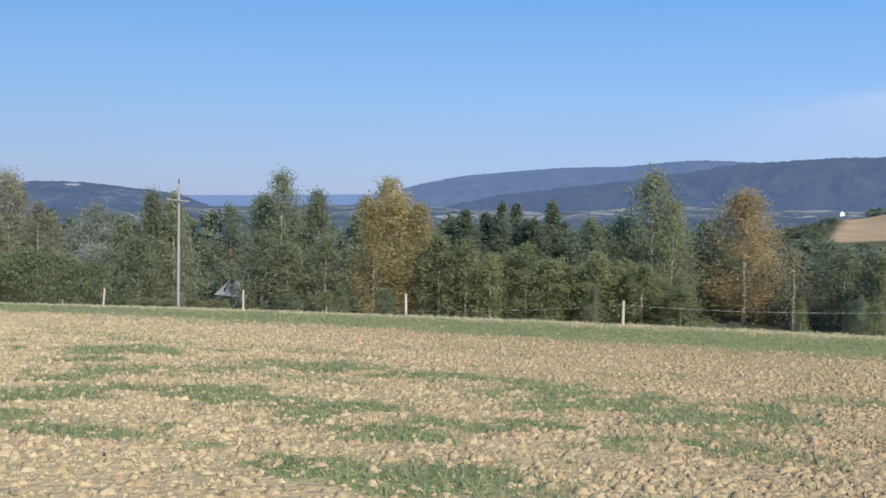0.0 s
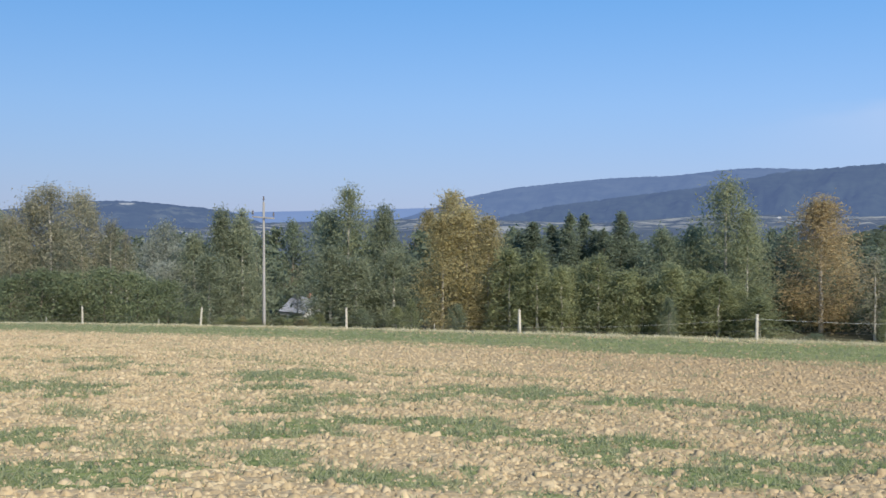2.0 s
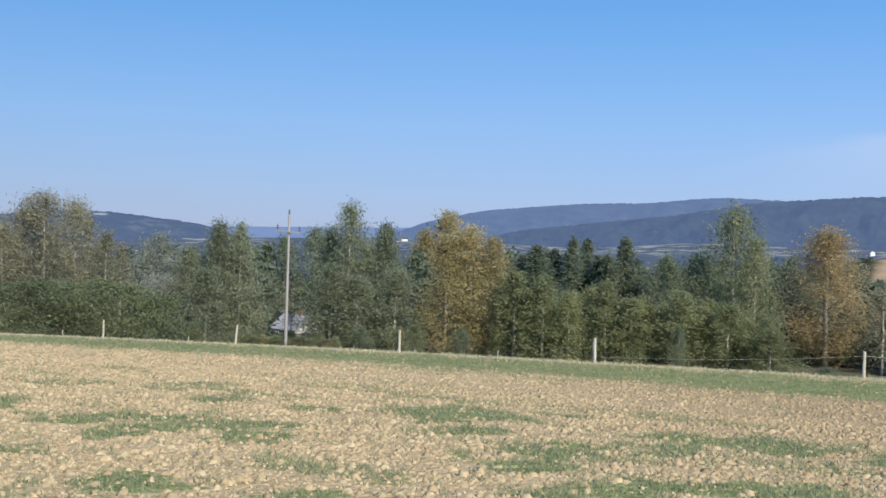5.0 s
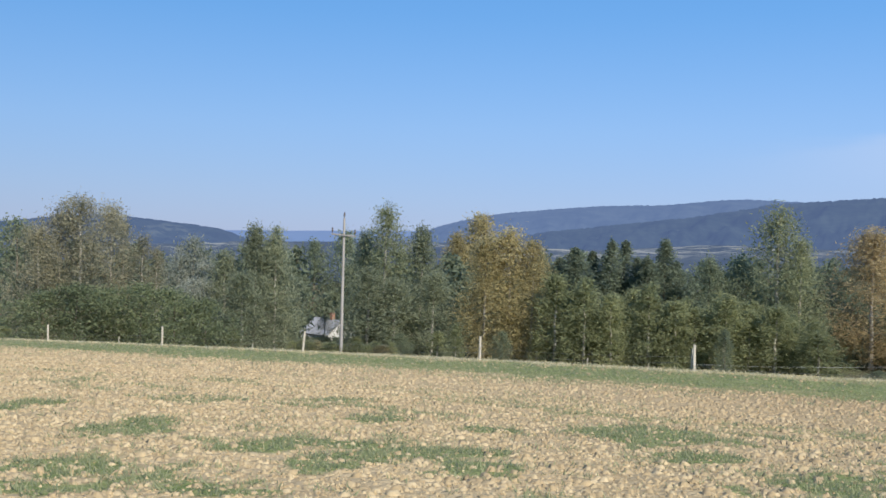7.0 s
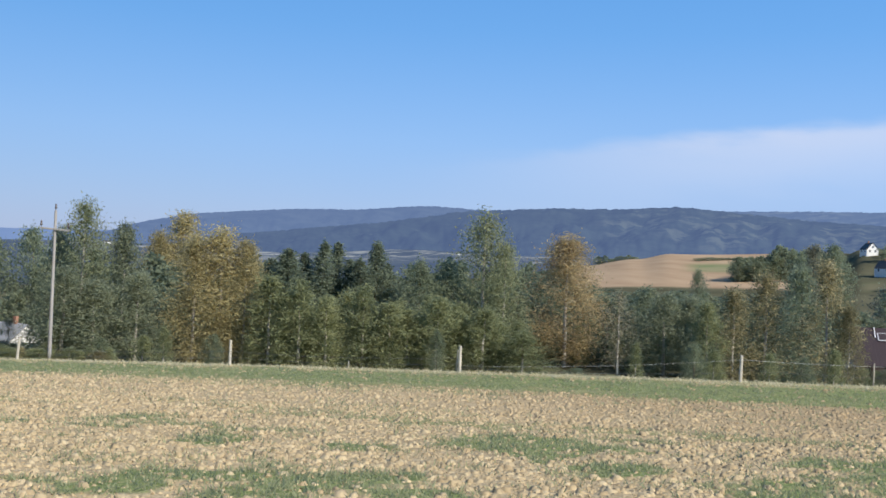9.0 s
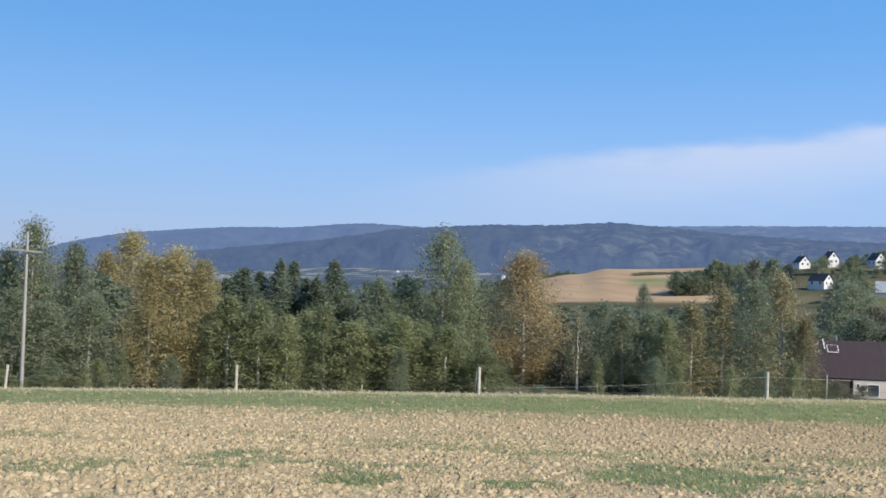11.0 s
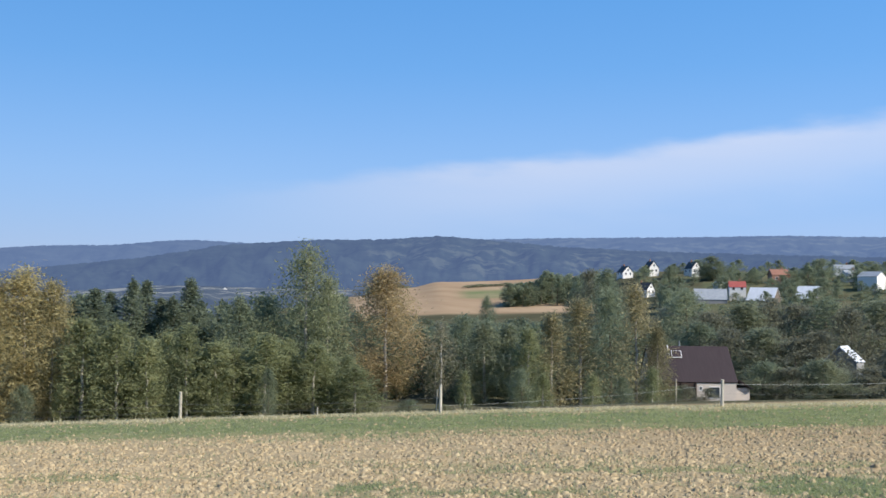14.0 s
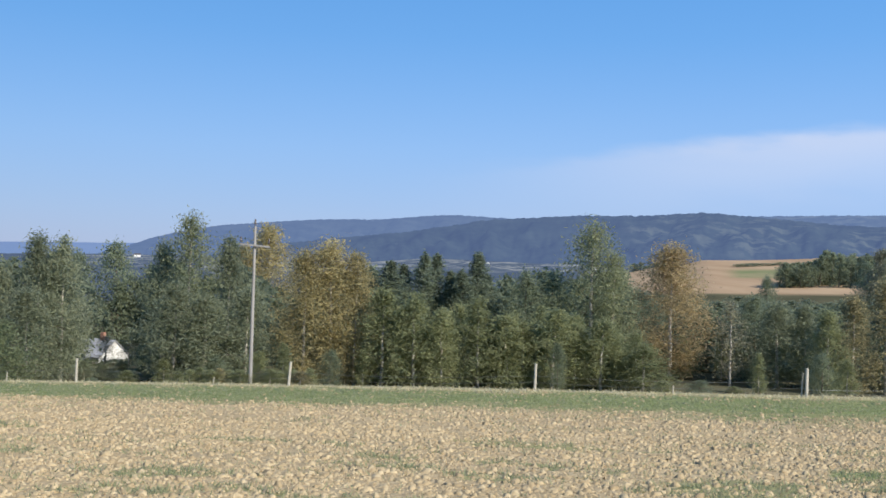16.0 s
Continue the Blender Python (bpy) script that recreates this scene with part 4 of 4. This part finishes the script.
# ---- power pole ----
pole = tagged(new("power_pole"), "grey timber power pole with one crossarm and insulators", "pole")
px, py = -8.32, 56.48
pz = ground_z(px, py)
ptop = 1.12
q = np.linspace(0, 1, 8)
part("mast", mesh_from("mast", *tube(np.stack([px + 0 * q, py + 0 * q, pz - 0.2 + (ptop - pz + 0.2) * q], -1), 0.105 - 0.042 * q, 10), POLE_WOOD, True), POLE_WOOD, pole)
arm_dir = np.array((math.cos(radians(-12)), math.sin(radians(-12)), 0))
arm_z = 0.16
bm = box(bmesh.new(), -0.74, -0.045, -0.045, 0.74, 0.045, 0.045, 0.012)
bm.transform(Matrix.Translation((px, py - 0.12, arm_z)) @ Matrix.Rotation(radians(-12), 4, "Z") @ Matrix.Rotation(radians(4), 4, "Y"))
part("crossarm", bm, POLE_WOOD, pole)


def insulator(x, y, z):
    prof_r = (0.015, 0.015, 0.055, 0.06, 0.035, 0.05, 0.035, 0.01)
    prof_z = (0.0, 0.1, 0.12, 0.2, 0.22, 0.28, 0.34, 0.36)
    return mesh_from("insulator", *tube(np.stack([np.full(8, x), np.full(8, y), z + np.array(prof_z)], -1), prof_r, 8), PORCELAIN, True)


for s_ in (-0.68, 0.68):
    part("insulator", insulator(px + arm_dir[0] * s_, py - 0.12 + arm_dir[1] * s_, arm_z + 0.03 - s_ * math.tan(radians(4))), PORCELAIN, pole, "dark pin insulator")
part("insulator", insulator(px, py, ptop - 0.02), PORCELAIN, pole, "dark pin insulator")


# ---- lone post by the house ----
x, y = 73.4, 100.2
z = ground_z(x, y)
yard_post = tagged(new("yard_post"), "weathered grey timber post standing near the house", "post")
part("shaft", mesh_from("shaft", *tube([(x, y, z - 0.2), (x, y, -12.0), (x + 0.03, y, -10.45), (x + 0.03, y, -10.4)], (0.085, 0.08, 0.075, 0.005), 8), POST_WOOD), POST_WOOD, yard_post)


# ---- houses ----
def wall_mat(name, r, g, b):
    return make_plain(name, (r * 0.88, g * 0.88, b * 0.88), (r, g, b), 1.5, 0.9, 0.2, relief=0.2)


WHITE_WALL = wall_mat("white_render", 0.8, 0.79, 0.76)
CREAM_WALL = wall_mat("cream_render", 0.6, 0.53, 0.47)
BARN_WALL = wall_mat("brown_barn_boards", 0.16, 0.13, 0.105)
BRICK_WALL = wall_mat("red_brick_wall", 0.36, 0.2, 0.14)
GREY_WALL = wall_mat("grey_boards", 0.3, 0.3, 0.3)
BROWN_ROOF = make_plain("brown_sheet_roof", (0.034, 0.023, 0.024), (0.05, 0.035, 0.037), 1.2, 0.6, 0.25, stretch=(6, 0.4, 0.4), relief=0.5, depth=0.03)
DARK_ROOF = make_plain("dark_roof", (0.05, 0.05, 0.055), (0.09, 0.088, 0.09), 1.0, 0.7, 0.3)
RED_ROOF = make_plain("red_roof", (0.3, 0.075, 0.062), (0.38, 0.1, 0.082), 1.0, 0.6, 0.3)
TILE_ROOF = make_plain("clay_roof", (0.25, 0.125, 0.088), (0.33, 0.17, 0.12), 1.0, 0.8, 0.2)
METAL_ROOF = make_plain("pale_metal_roof", (0.52, 0.54, 0.57), (0.68, 0.7, 0.72), 0.8, 0.45, 0.5, stretch=(4, 0.5, 0.5))
PALE_ROOF = make_plain("pale_grey_roof", (0.26, 0.265, 0.275), (0.36, 0.365, 0.38), 0.8, 0.6, 0.3)
GREY_ROOF = make_plain("grey_sheet_roof", (0.25, 0.27, 0.29), (0.36, 0.38, 0.4), 0.8, 0.5, 0.4)
# dark brown for the porch posts and for the recess shade panel
PORCH_WOOD_SHADE = make_plain("porch_wood_shade", (0.05, 0.036, 0.03), (0.085, 0.06, 0.05), 2.5, 0.8, 0.2, stretch=(6, 6, 0.4), relief=0.5)
PANE = make_plain("window_glass", (0.03, 0.04, 0.05), (0.06, 0.07, 0.08), 2, 0.1, 0.6, relief=0.0)
FRAME = make_plain("window_frame_white", (0.7, 0.7, 0.7), (0.8, 0.8, 0.8), 5, 0.6)


def poly(points, thick):
    """A slab: a flat polygon given thickness along its normal."""
    bm = bmesh.new()
    f_ = bm.faces.new([bm.verts.new(p) for p in points])
    bm.normal_update()
    up = f_.normal.copy()
    out = bmesh.ops.extrude_face_region(bm, geom=[f_])
    bmesh.ops.translate(bm, vec=up * thick, verts=[v_ for v_ in out["geom"] if isinstance(v_, bmesh.types.BMVert)])
    bmesh.ops.recalc_face_normals(bm, faces=bm.faces)
    return bm


def window(parent, x, y, z, w, h, facing):
    """A window in a wall; facing: (nx, ny) outward."""
    tx, ty = -facing[1], facing[0]
    rot = Matrix(((tx, facing[0], 0, x), (ty, facing[1], 0, y), (0, 0, 1, z), (0, 0, 0, 1)))
    bm = bmesh.new()
    for a_ in ((-w / 2, -0.03, -h / 2, w / 2, 0.05, -h / 2 + 0.09), (-w / 2, -0.03, h / 2 - 0.09, w / 2, 0.05, h / 2), (-w / 2, -0.03, -h / 2 + 0.09, -w / 2 + 0.09, 0.05, h / 2 - 0.09), (w / 2 - 0.09, -0.03, -h / 2 + 0.09, w / 2, 0.05, h / 2 - 0.09)):
        box(bm, *a_)
    bm.transform(rot)
    win = part("window", bm, FRAME, parent)
    bm = box(bmesh.new(), -w / 2 + 0.09, -0.02, -h / 2 + 0.09, w / 2 - 0.09, 0.012, h / 2 - 0.09)
    bm.transform(rot)
    part("pane", bm, PANE, win)


def build_house(x, y, base, length, depth, wall, rise, turn, wall_m, roof_m, label, name="house", windows=True, chimney=True, over=0.18):
    """A gabled house: ridge along its own x; turn in degrees; base: height of its floor."""
    thing = new(name)
    foot = min(ground_z(x, y), base) - base - 1.0
    L, D_ = length / 2, depth / 2
    bm = bmesh.new()
    ring = [(-D_, foot), (D_, foot), (D_, wall), (0, wall + rise), (-D_, wall)]
    a_ = [bm.verts.new((-L, yy, zz)) for yy, zz in ring]
    b_ = [bm.verts.new((L, yy, zz)) for yy, zz in ring]
    bm.faces.new(a_)
    bm.faces.new(b_[::-1])
    for i in range(5):
        bm.faces.new((a_[i], b_[i], b_[(i + 1) % 5], a_[(i + 1) % 5]))
    bmesh.ops.recalc_face_normals(bm, faces=bm.faces)
    part("wall", bm, wall_m, thing)
    k = rise / D_
    for sgn in (-1, 1):
        e_ = D_ + over
        part("roof", poly([(-L - over, 0, wall + rise + 0.02), (L + over, 0, wall + rise + 0.02), (L + over, sgn * e_, wall - k * over + 0.02), (-L - over, sgn * e_, wall - k * over + 0.02)][::-sgn], 0.14), roof_m, thing)
    if chimney:
        part("chimney", box(bmesh.new(), L * 0.3 - 0.3, -0.25, wall + rise - 0.5, L * 0.3 + 0.3, 0.25, wall + rise + 0.9, 0.03), BRICK_WALL, thing)
    if windows:
        for sx in (-1, 1):
            for yy in (-D_ * 0.45, D_ * 0.45):
                window(thing, sx * L, yy, wall * 0.55, 1.0, 1.2, (sx, 0))
            if rise > 2.5:
                window(thing, sx * L, 0, wall + rise * 0.35, 1.0, 1.1, (sx, 0))
        for sy in (-1, 1):
            for xx in (-L * 0.5, L * 0.5):
                window(thing, xx, sy * D_, wall * 0.55, 1.1, 1.2, (0, sy))
    thing.matrix_basis = pose(x, y, base, 0, 0, turn)
    return tagged(thing, label, "house" if name == "house" else "shed", "houses of the valley")


def brown_house():
    """The near house below the field: brown roof with a roof window, cream walls, a lean-to."""
    h = build_house(86.5, 113.4, -14.6, 11.0, 9.4, 2.9, 4.35, -27, CREAM_WALL, BROWN_ROOF, "cream house with a steep dark brown roof and roof window", windows=False, chimney=False)
    slope = math.atan2(4.35, 4.7)

    def on_roof(u, d, lift=0.2):
        return (u, -d * math.cos(slope), 2.9 + 4.35 - d * math.sin(slope) + lift)
    for u0, u1, d0, d1, m_, nm in ((-2.4, -1.0, 1.2, 2.5, FRAME, "roof_window"), (-2.32, -1.08, 1.28, 2.42, BROWN_ROOF, "roof_pane"), (-2.75, -2.65, 0.1, 2.0, FRAME, "roof_rail")):
        lift = 0.22 if nm != "roof_pane" else 0.25
        part(nm, poly([on_roof(u0, d1, lift), on_roof(u1, d1, lift), on_roof(u1, d0, lift), on_roof(u0, d0, lift)], 0.03), m_, h)
    window(h, 2.6, -4.7, 1.35, 1.5, 1.6, (0, -1))
    window(h, 0.75, -4.7, 1.9, 0.5, 0.6, (0, -1))
    # flat dark panel stands in for the shaded recess of the veranda
    part("porch_screen", box(bmesh.new(), -5.5, -4.78, -1.0, 0.2, -4.7, 2.75, 0.01), PORCH_WOOD_SHADE, h, "dark panel in place of the shaded porch recess")
    for u in (-5.4, -3.6, -1.8, 0.1):
        part("porch_post", box(bmesh.new(), u - 0.07, -4.95, -1.0, u + 0.07, -4.81, 2.72, 0.01), PORCH_WOOD_SHADE, h)
    part("flue", mesh_from("flue", *tube([(-1.0, 0, 6.9), (-1.0, 0, 7.8), (-1.0, 0, 7.95)], (0.09, 0.09, 0.13), 8), GREY_ROOF, True), GREY_ROOF, h)
    part("lean_to_wall", box(bmesh.new(), 5.52, -3.6, -1.0, 7.6, 1.5, 1.9), CREAM_WALL, h)
    part("lean_to_roof", poly([(5.5, -4.1, 3.2), (5.5, 2.0, 3.2), (8.0, 2.0, 1.75), (8.0, -4.1, 1.75)][::-1], 0.12), BROWN_ROOF, h)


brown_house()
build_house(-25.3, 150.0, -16.6, 6.0, 5.5, 2.3, 2.1, -40, WHITE_WALL, PALE_ROOF, "white cottage with a pale metal roof behind birches", chimney=True)
build_house(118.1, 114.1, -14.2, 3.0, 5.0, 4.2, 2.2, 20, GREY_WALL, METAL_ROOF, "shed with a pale metal roof among trees", "shed", windows=False, chimney=False)
HOUSES = (
    (298.4, 401.6, 8.6, 7, 5.5, 1.8, 3.0, 78, WHITE_WALL, DARK_ROOF, "white house with a dark roof in the village"),
    (308.2, 393.9, 9.6, 7.5, 5.0, 3.0, 3.3, 74, WHITE_WALL, DARK_ROOF, "white gabled house on the village slope"),
    (323.3, 381.2, 9.6, 7.5, 5.0, 2.8, 3.3, 78, WHITE_WALL, DARK_ROOF, "white gabled house by a large tree"),
    (268.5, 350.0, -0.2, 9, 4.8, 2.0, 3.0, 96, WHITE_WALL, DARK_ROOF, "white cottage with a long dark roof"),
    (285.3, 321.1, 3.0, 5, 4, 1.6, 1.0, 10, WHITE_WALL, METAL_ROOF, "small white outbuilding in the village"),
    (274.5, 300.3, 1.4, 6.2, 5.5, 1.6, 2.2, -38, WHITE_WALL, RED_ROOF, "white house with a bright red roof"),
    (330.5, 333.0, 5.5, 8, 7, 3.6, 2.4, -30, BRICK_WALL, TILE_ROOF, "brick house with a clay tile roof"),
    (384.0, 344.0, 10.5, 9, 6, 2.5, 2.0, -38, WHITE_WALL, GREY_ROOF, "white house on the upper village edge"),
    (355.0, 315.0, 7.5, 7, 5, 2.2, 1.8, -20, WHITE_WALL, GREY_ROOF, "low white house on the village slope"),
)
for row in HOUSES:
    build_house(*row)
SHEDS = (
    (262.0, 301.5, -3.5, 12, 11, 1.6, 4.0, -40, GREY_WALL, GREY_ROOF, "long shed with a grey sheet roof"),
    (276.8, 288.5, -4.0, 10, 12, 2.0, 4.8, -60, BARN_WALL, METAL_ROOF, "barn with a bright metal roof"),
    (295.2, 283.5, -3.0, 8, 11, 2.0, 4.6, -60, BARN_WALL, METAL_ROOF, "small barn with a bright metal roof"),
    (333.0, 286.0, 4.0, 8, 8, 4.0, 2.0, -75, WHITE_WALL, GREY_ROOF, "grey boarded barn at the village edge"),
)
for row in SHEDS:
    build_house(*row, "barn", False, False)


# ---- clods, weeds and dry grass of the field ----
def field_points(density, u0, u1, v0, v1, rng):
    n = int(density * (u1 - u0) * (v1 - v0))
    u, v = rng.uniform(u0, u1, n), rng.uniform(v0, v1, n)
    p = FENCE_0[None, :] + u[:, None] * FENCE_U + v[:, None] * FENCE_V
    return p[:, 0], p[:, 1]


def build_clods():
    """Crumbled earth: many-sided lumps half sunk in the soil, joined into one sheet of stuff."""
    rng = np.random.default_rng(9)
    xs, ys, rs = [], [], []
    for dens, u0, u1, v0, v1, lo, hi, skew in ((22, -6, 44, -38, -29, 0.018, 0.055, 2.4), (112, -5, 35, -29, -20, 0.018, 0.066, 2.6), (64, -11, 42, -20, -14, 0.024, 0.066, 2.2), (34, -26, 48, -14, -7.5, 0.028, 0.064, 2.0), (5, -36, 54, -7.5, -2.8, 0.025, 0.05, 1.5), (14, -40, 56, -2.8, -0.5, 0.025, 0.065, 1.5)):
        x, y = field_points(dens, u0, u1, v0, v1, rng)
        w, _, _ = weed_mask(x, y)
        keep = rng.random(len(x)) > (0.8 * smooth(w, 0.3, 0.95) if v0 < -8 else 0.4)
        keep &= rng.random(len(x)) < 0.72 + 0.4 * smooth(fractal(x * 0.9, y * 0.9, 81, 3), 0.35, 0.62)
        x, y = x[keep], y[keep]
        xs.append(x), ys.append(y), rs.append(lo + (hi - lo) * rng.random(len(x)) ** skew)
    x, y, r = np.concatenate(xs), np.concatenate(ys), np.concatenate(rs)
    n = len(x)
    turn = rng.uniform(0, 2 * np.pi, (n, 1))
    foot_a = turn + np.arange(6) * np.pi / 3 + rng.normal(0, 0.16, (n, 6))
    head_a = turn + np.arange(3) * 2 * np.pi / 3 + 0.5 + rng.normal(0, 0.3, (n, 3))
    foot_r, head_r = rng.uniform(0.7, 1.5, (n, 6)), rng.uniform(0.35, 0.8, (n, 3))
    tall = rng.uniform(0.25, 0.7, (n, 1)) * rng.uniform(0.5, 1.3, (n, 3))
    long = rng.uniform(0.8, 1.35, (n, 1))
    vx = np.concatenate([np.cos(foot_a) * foot_r, np.cos(head_a) * head_r], 1) * long
    vy = np.concatenate([np.sin(foot_a) * foot_r, np.sin(head_a) * head_r], 1)
    vz = np.concatenate([np.full((n, 6), -0.5) + rng.normal(0, 0.2, (n, 6)), tall], 1)
    v = np.stack([vx, vy, vz], -1) * r[:, None, None] + np.stack([x, y, soil_z(x, y) + r * 0.08], -1)[:, None, :]
    tris = np.array([(6, 7, 8), (0, 1, 6), (1, 2, 6), (2, 7, 6), (2, 3, 7), (3, 4, 7), (4, 8, 7), (4, 5, 8), (5, 0, 8), (0, 6, 8)])
    faces = (tris[None] + np.arange(n)[:, None, None] * 9).reshape(-1, 3)
    tagged(new("clods", mesh_from("clods", v.reshape(-1, 3), faces, CLOD, True)), "dry crumbled clods of pale ploughed earth", "soil clods", kind="stuff")


def build_crumbs():
    """Fine crumbs between the clods."""
    rng = np.random.default_rng(29)
    xs, ys, rs = [], [], []
    for dens, u0, u1, v0, v1, lo, hi in ((150, -5, 35, -29, -20, 0.014, 0.034), (80, -11, 42, -20, -14, 0.02, 0.042), (24, -26, 48, -14, -7.5, 0.026, 0.05)):
        x, y = field_points(dens, u0, u1, v0, v1, rng)
        w, _, _ = weed_mask(x, y)
        keep = rng.random(len(x)) > 0.7 * smooth(w, 0.3, 0.95)
        xs.append(x[keep]), ys.append(y[keep]), rs.append(rng.uniform(lo, hi, keep.sum()))
    x, y, r = np.concatenate(xs), np.concatenate(ys), np.concatenate(rs)
    n = len(x)
    ang = rng.uniform(0, 2 * np.pi, (n, 1)) + np.arange(3) * 2.094 + rng.normal(0, 0.35, (n, 3))
    rad = rng.uniform(0.8, 1.5, (n, 3))
    vx = np.concatenate([np.cos(ang) * rad, rng.normal(0, 0.35, (n, 1))], 1)
    vy = np.concatenate([np.sin(ang) * rad, rng.normal(0, 0.35, (n, 1))], 1)
    vz = np.concatenate([np.full((n, 3), -0.5), rng.uniform(0.4, 0.9, (n, 1))], 1)
    v = np.stack([vx, vy, vz], -1) * r[:, None, None] + np.stack([x, y, soil_z(x, y)], -1)[:, None, :]
    tris = np.array([(0, 1, 3), (1, 2, 3), (2, 0, 3)])
    faces = (tris[None] + np.arange(n)[:, None, None] * 4).reshape(-1, 3)
    tagged(new("crumbs", mesh_from("crumbs", v.reshape(-1, 3), faces, CLOD)), "fine dry crumbs of pale earth between clods", "soil crumbs", kind="stuff")


def build_blades(name, x, y, height, blades, material, label, category, spread, rng, lean=0.5):
    n = len(x) * blades
    bx, by = np.repeat(x, blades) + rng.normal(0, spread, n), np.repeat(y, blades) + rng.normal(0, spread, n)
    h = np.repeat(height, blades) * rng.uniform(0.5, 1.2, n)
    z = soil_z(bx, by) - 0.015
    ang = rng.uniform(0, 2 * np.pi, n)
    wide = h * 0.085 + 0.004
    dx, dy = np.cos(ang) * wide, np.sin(ang) * wide
    lx, ly = rng.normal(0, lean, n) * h, rng.normal(0, lean, n) * h
    v = np.stack([np.stack([bx - dx, by - dy, z], -1), np.stack([bx + dx, by + dy, z], -1), np.stack([bx + lx, by + ly, z + h], -1)], 1)
    tagged(new(name, mesh_from(name, v.reshape(-1, 3), np.arange(n * 3).reshape(-1, 3), material)), label, category, kind="stuff")


def build_weeds():
    rng = np.random.default_rng(19)
    xs, ys, hs = [], [], []
    for dens, u0, u1, v0, v1, tall in ((110, -5, 42, -29, -17, 0.075), (36, -20, 50, -17, -9, 0.08), (34, -38, 54, -9, -1.0, 0.075)):
        x, y = field_points(dens, u0, u1, v0, v1, rng)
        w, _, _ = weed_mask(x, y)
        keep = rng.random(len(x)) < w * 0.7 + 0.05
        xs.append(x[keep]), ys.append(y[keep]), hs.append(np.full(keep.sum(), tall))
    build_blades("weeds", np.concatenate(xs), np.concatenate(ys), np.concatenate(hs), 6, WEED, "low green weeds in tongues over the soil", "weeds", 0.06, rng, 0.7)
    x, y = field_points(30, -45, 60, -2.6, 0.6, rng)
    _, u, v = weed_mask(x, y)
    tufts = v + 3.0 * (fractal(u * 0.9, v * 1.4, 71) - 0.5) > -1.1
    x, y = x[tufts], y[tufts]
    build_blades("dry_grass", x, y, rng.uniform(0.05, 0.13, len(x)), 6, HAY, "pale dry grass tussocks along the fence line", "grass", 0.09, rng, 0.9)


# small far houses on the valley floor and the western hill
FAR_HOUSES = ((-357, 876, -17), (-487, 1255, -2), (-307, 842, -22), (-316, 1050, -15.5), (-117, 1191, -8), (-104, 1293, -1.6), (265, 1233, -1.2), (322, 1220, 1), (324, 1154, -5.6),
              (302, 1230, -4.4), (343, 1219, -2.5), (357, 1214, -5.2), (426, 1124, 0.7))
for n, (x, y, z) in enumerate(FAR_HOUSES):
    build_house(x, y, z - 3.5, (7, 5, 8)[n % 3], 5, 2.0, 1.8, n * 37, WHITE_WALL, (GREY_ROOF, METAL_ROOF, DARK_ROOF)[n % 3], "white house far off in the valley", windows=False, chimney=False)
# low thicket among the trunk feet
for n, (x, y, top, wide) in enumerate(((-14.6, 106.0, -12.0, 2.8), (47.5, 121.0, -10.8, 3.0), (37.0, 120.5, -10.6, 3.8), (41.0, 121.5, -10.4, 4.0), (45.2, 119.0, -10.6, 3.8), (49.5, 117.0, -10.4, 3.8), (34.0, 117.5, -10.4, 3.8))):
    plant("sapling", x, y, top + 1.6 + (n % 3) * 0.6, wide * 0.5, n)
for n, (x, y, top, wide) in enumerate(((75.0, 100.2, -11.2, 2.6), (77.3, 98.7, -11.5, 2.4), (110.0, 106.4, -10.6, 4.2), (112.0, 104.6, -10.4, 4.2), (108.6, 108.2, -10.2, 3.6))):
    plant("copse", x, y, top, wide, n)
for n, (x, y) in enumerate(((-27.0, 141.5), (-24.6, 140.0), (-22.4, 141.0), (-20.4, 142.0), (-18.4, 140.0))):      # before the cottage
    plant("shrub", x, y, -15.0 - 0.3 * (n % 2), 2.4, n)
for n, (x, y, top) in enumerate(((-22.6, 112.4, -11.3), (-20.9, 113.2, -11.7), (-19.0, 112.6, -11.2), (-17.2, 113.0, -11.8))):
    plant("birch", x, y, top, 1.5, n)
# bushes at the pole's foot and behind the fence
for n, (x, y, top, wide) in enumerate(((80.4, 108.2, -12.2, 2.6), (78.6, 109.0, -11.9, 2.8))):
    plant("shrub", x, y, top, wide, n)
for n in range(13):
    x, y = -11.2 + n * 0.48, 57.1 + 0.3 * math.sin(n * 2.1) - n * 0.05
    plant("yellow" if n % 4 == 3 else "sapling", x, y, ground_z(x, y) + 0.62 + 0.34 * math.sin(n * 1.7) ** 2, 0.62 + 0.2 * (n % 3), n)
for pair in PROTO.values():                            # drop any pattern tree that was not planted
    for proto in pair:
        if not proto.get("used"):
            for ob in (*proto.children_recursive, proto):
                bpy.data.objects.remove(ob)
build_clods()
build_crumbs()
build_weeds()
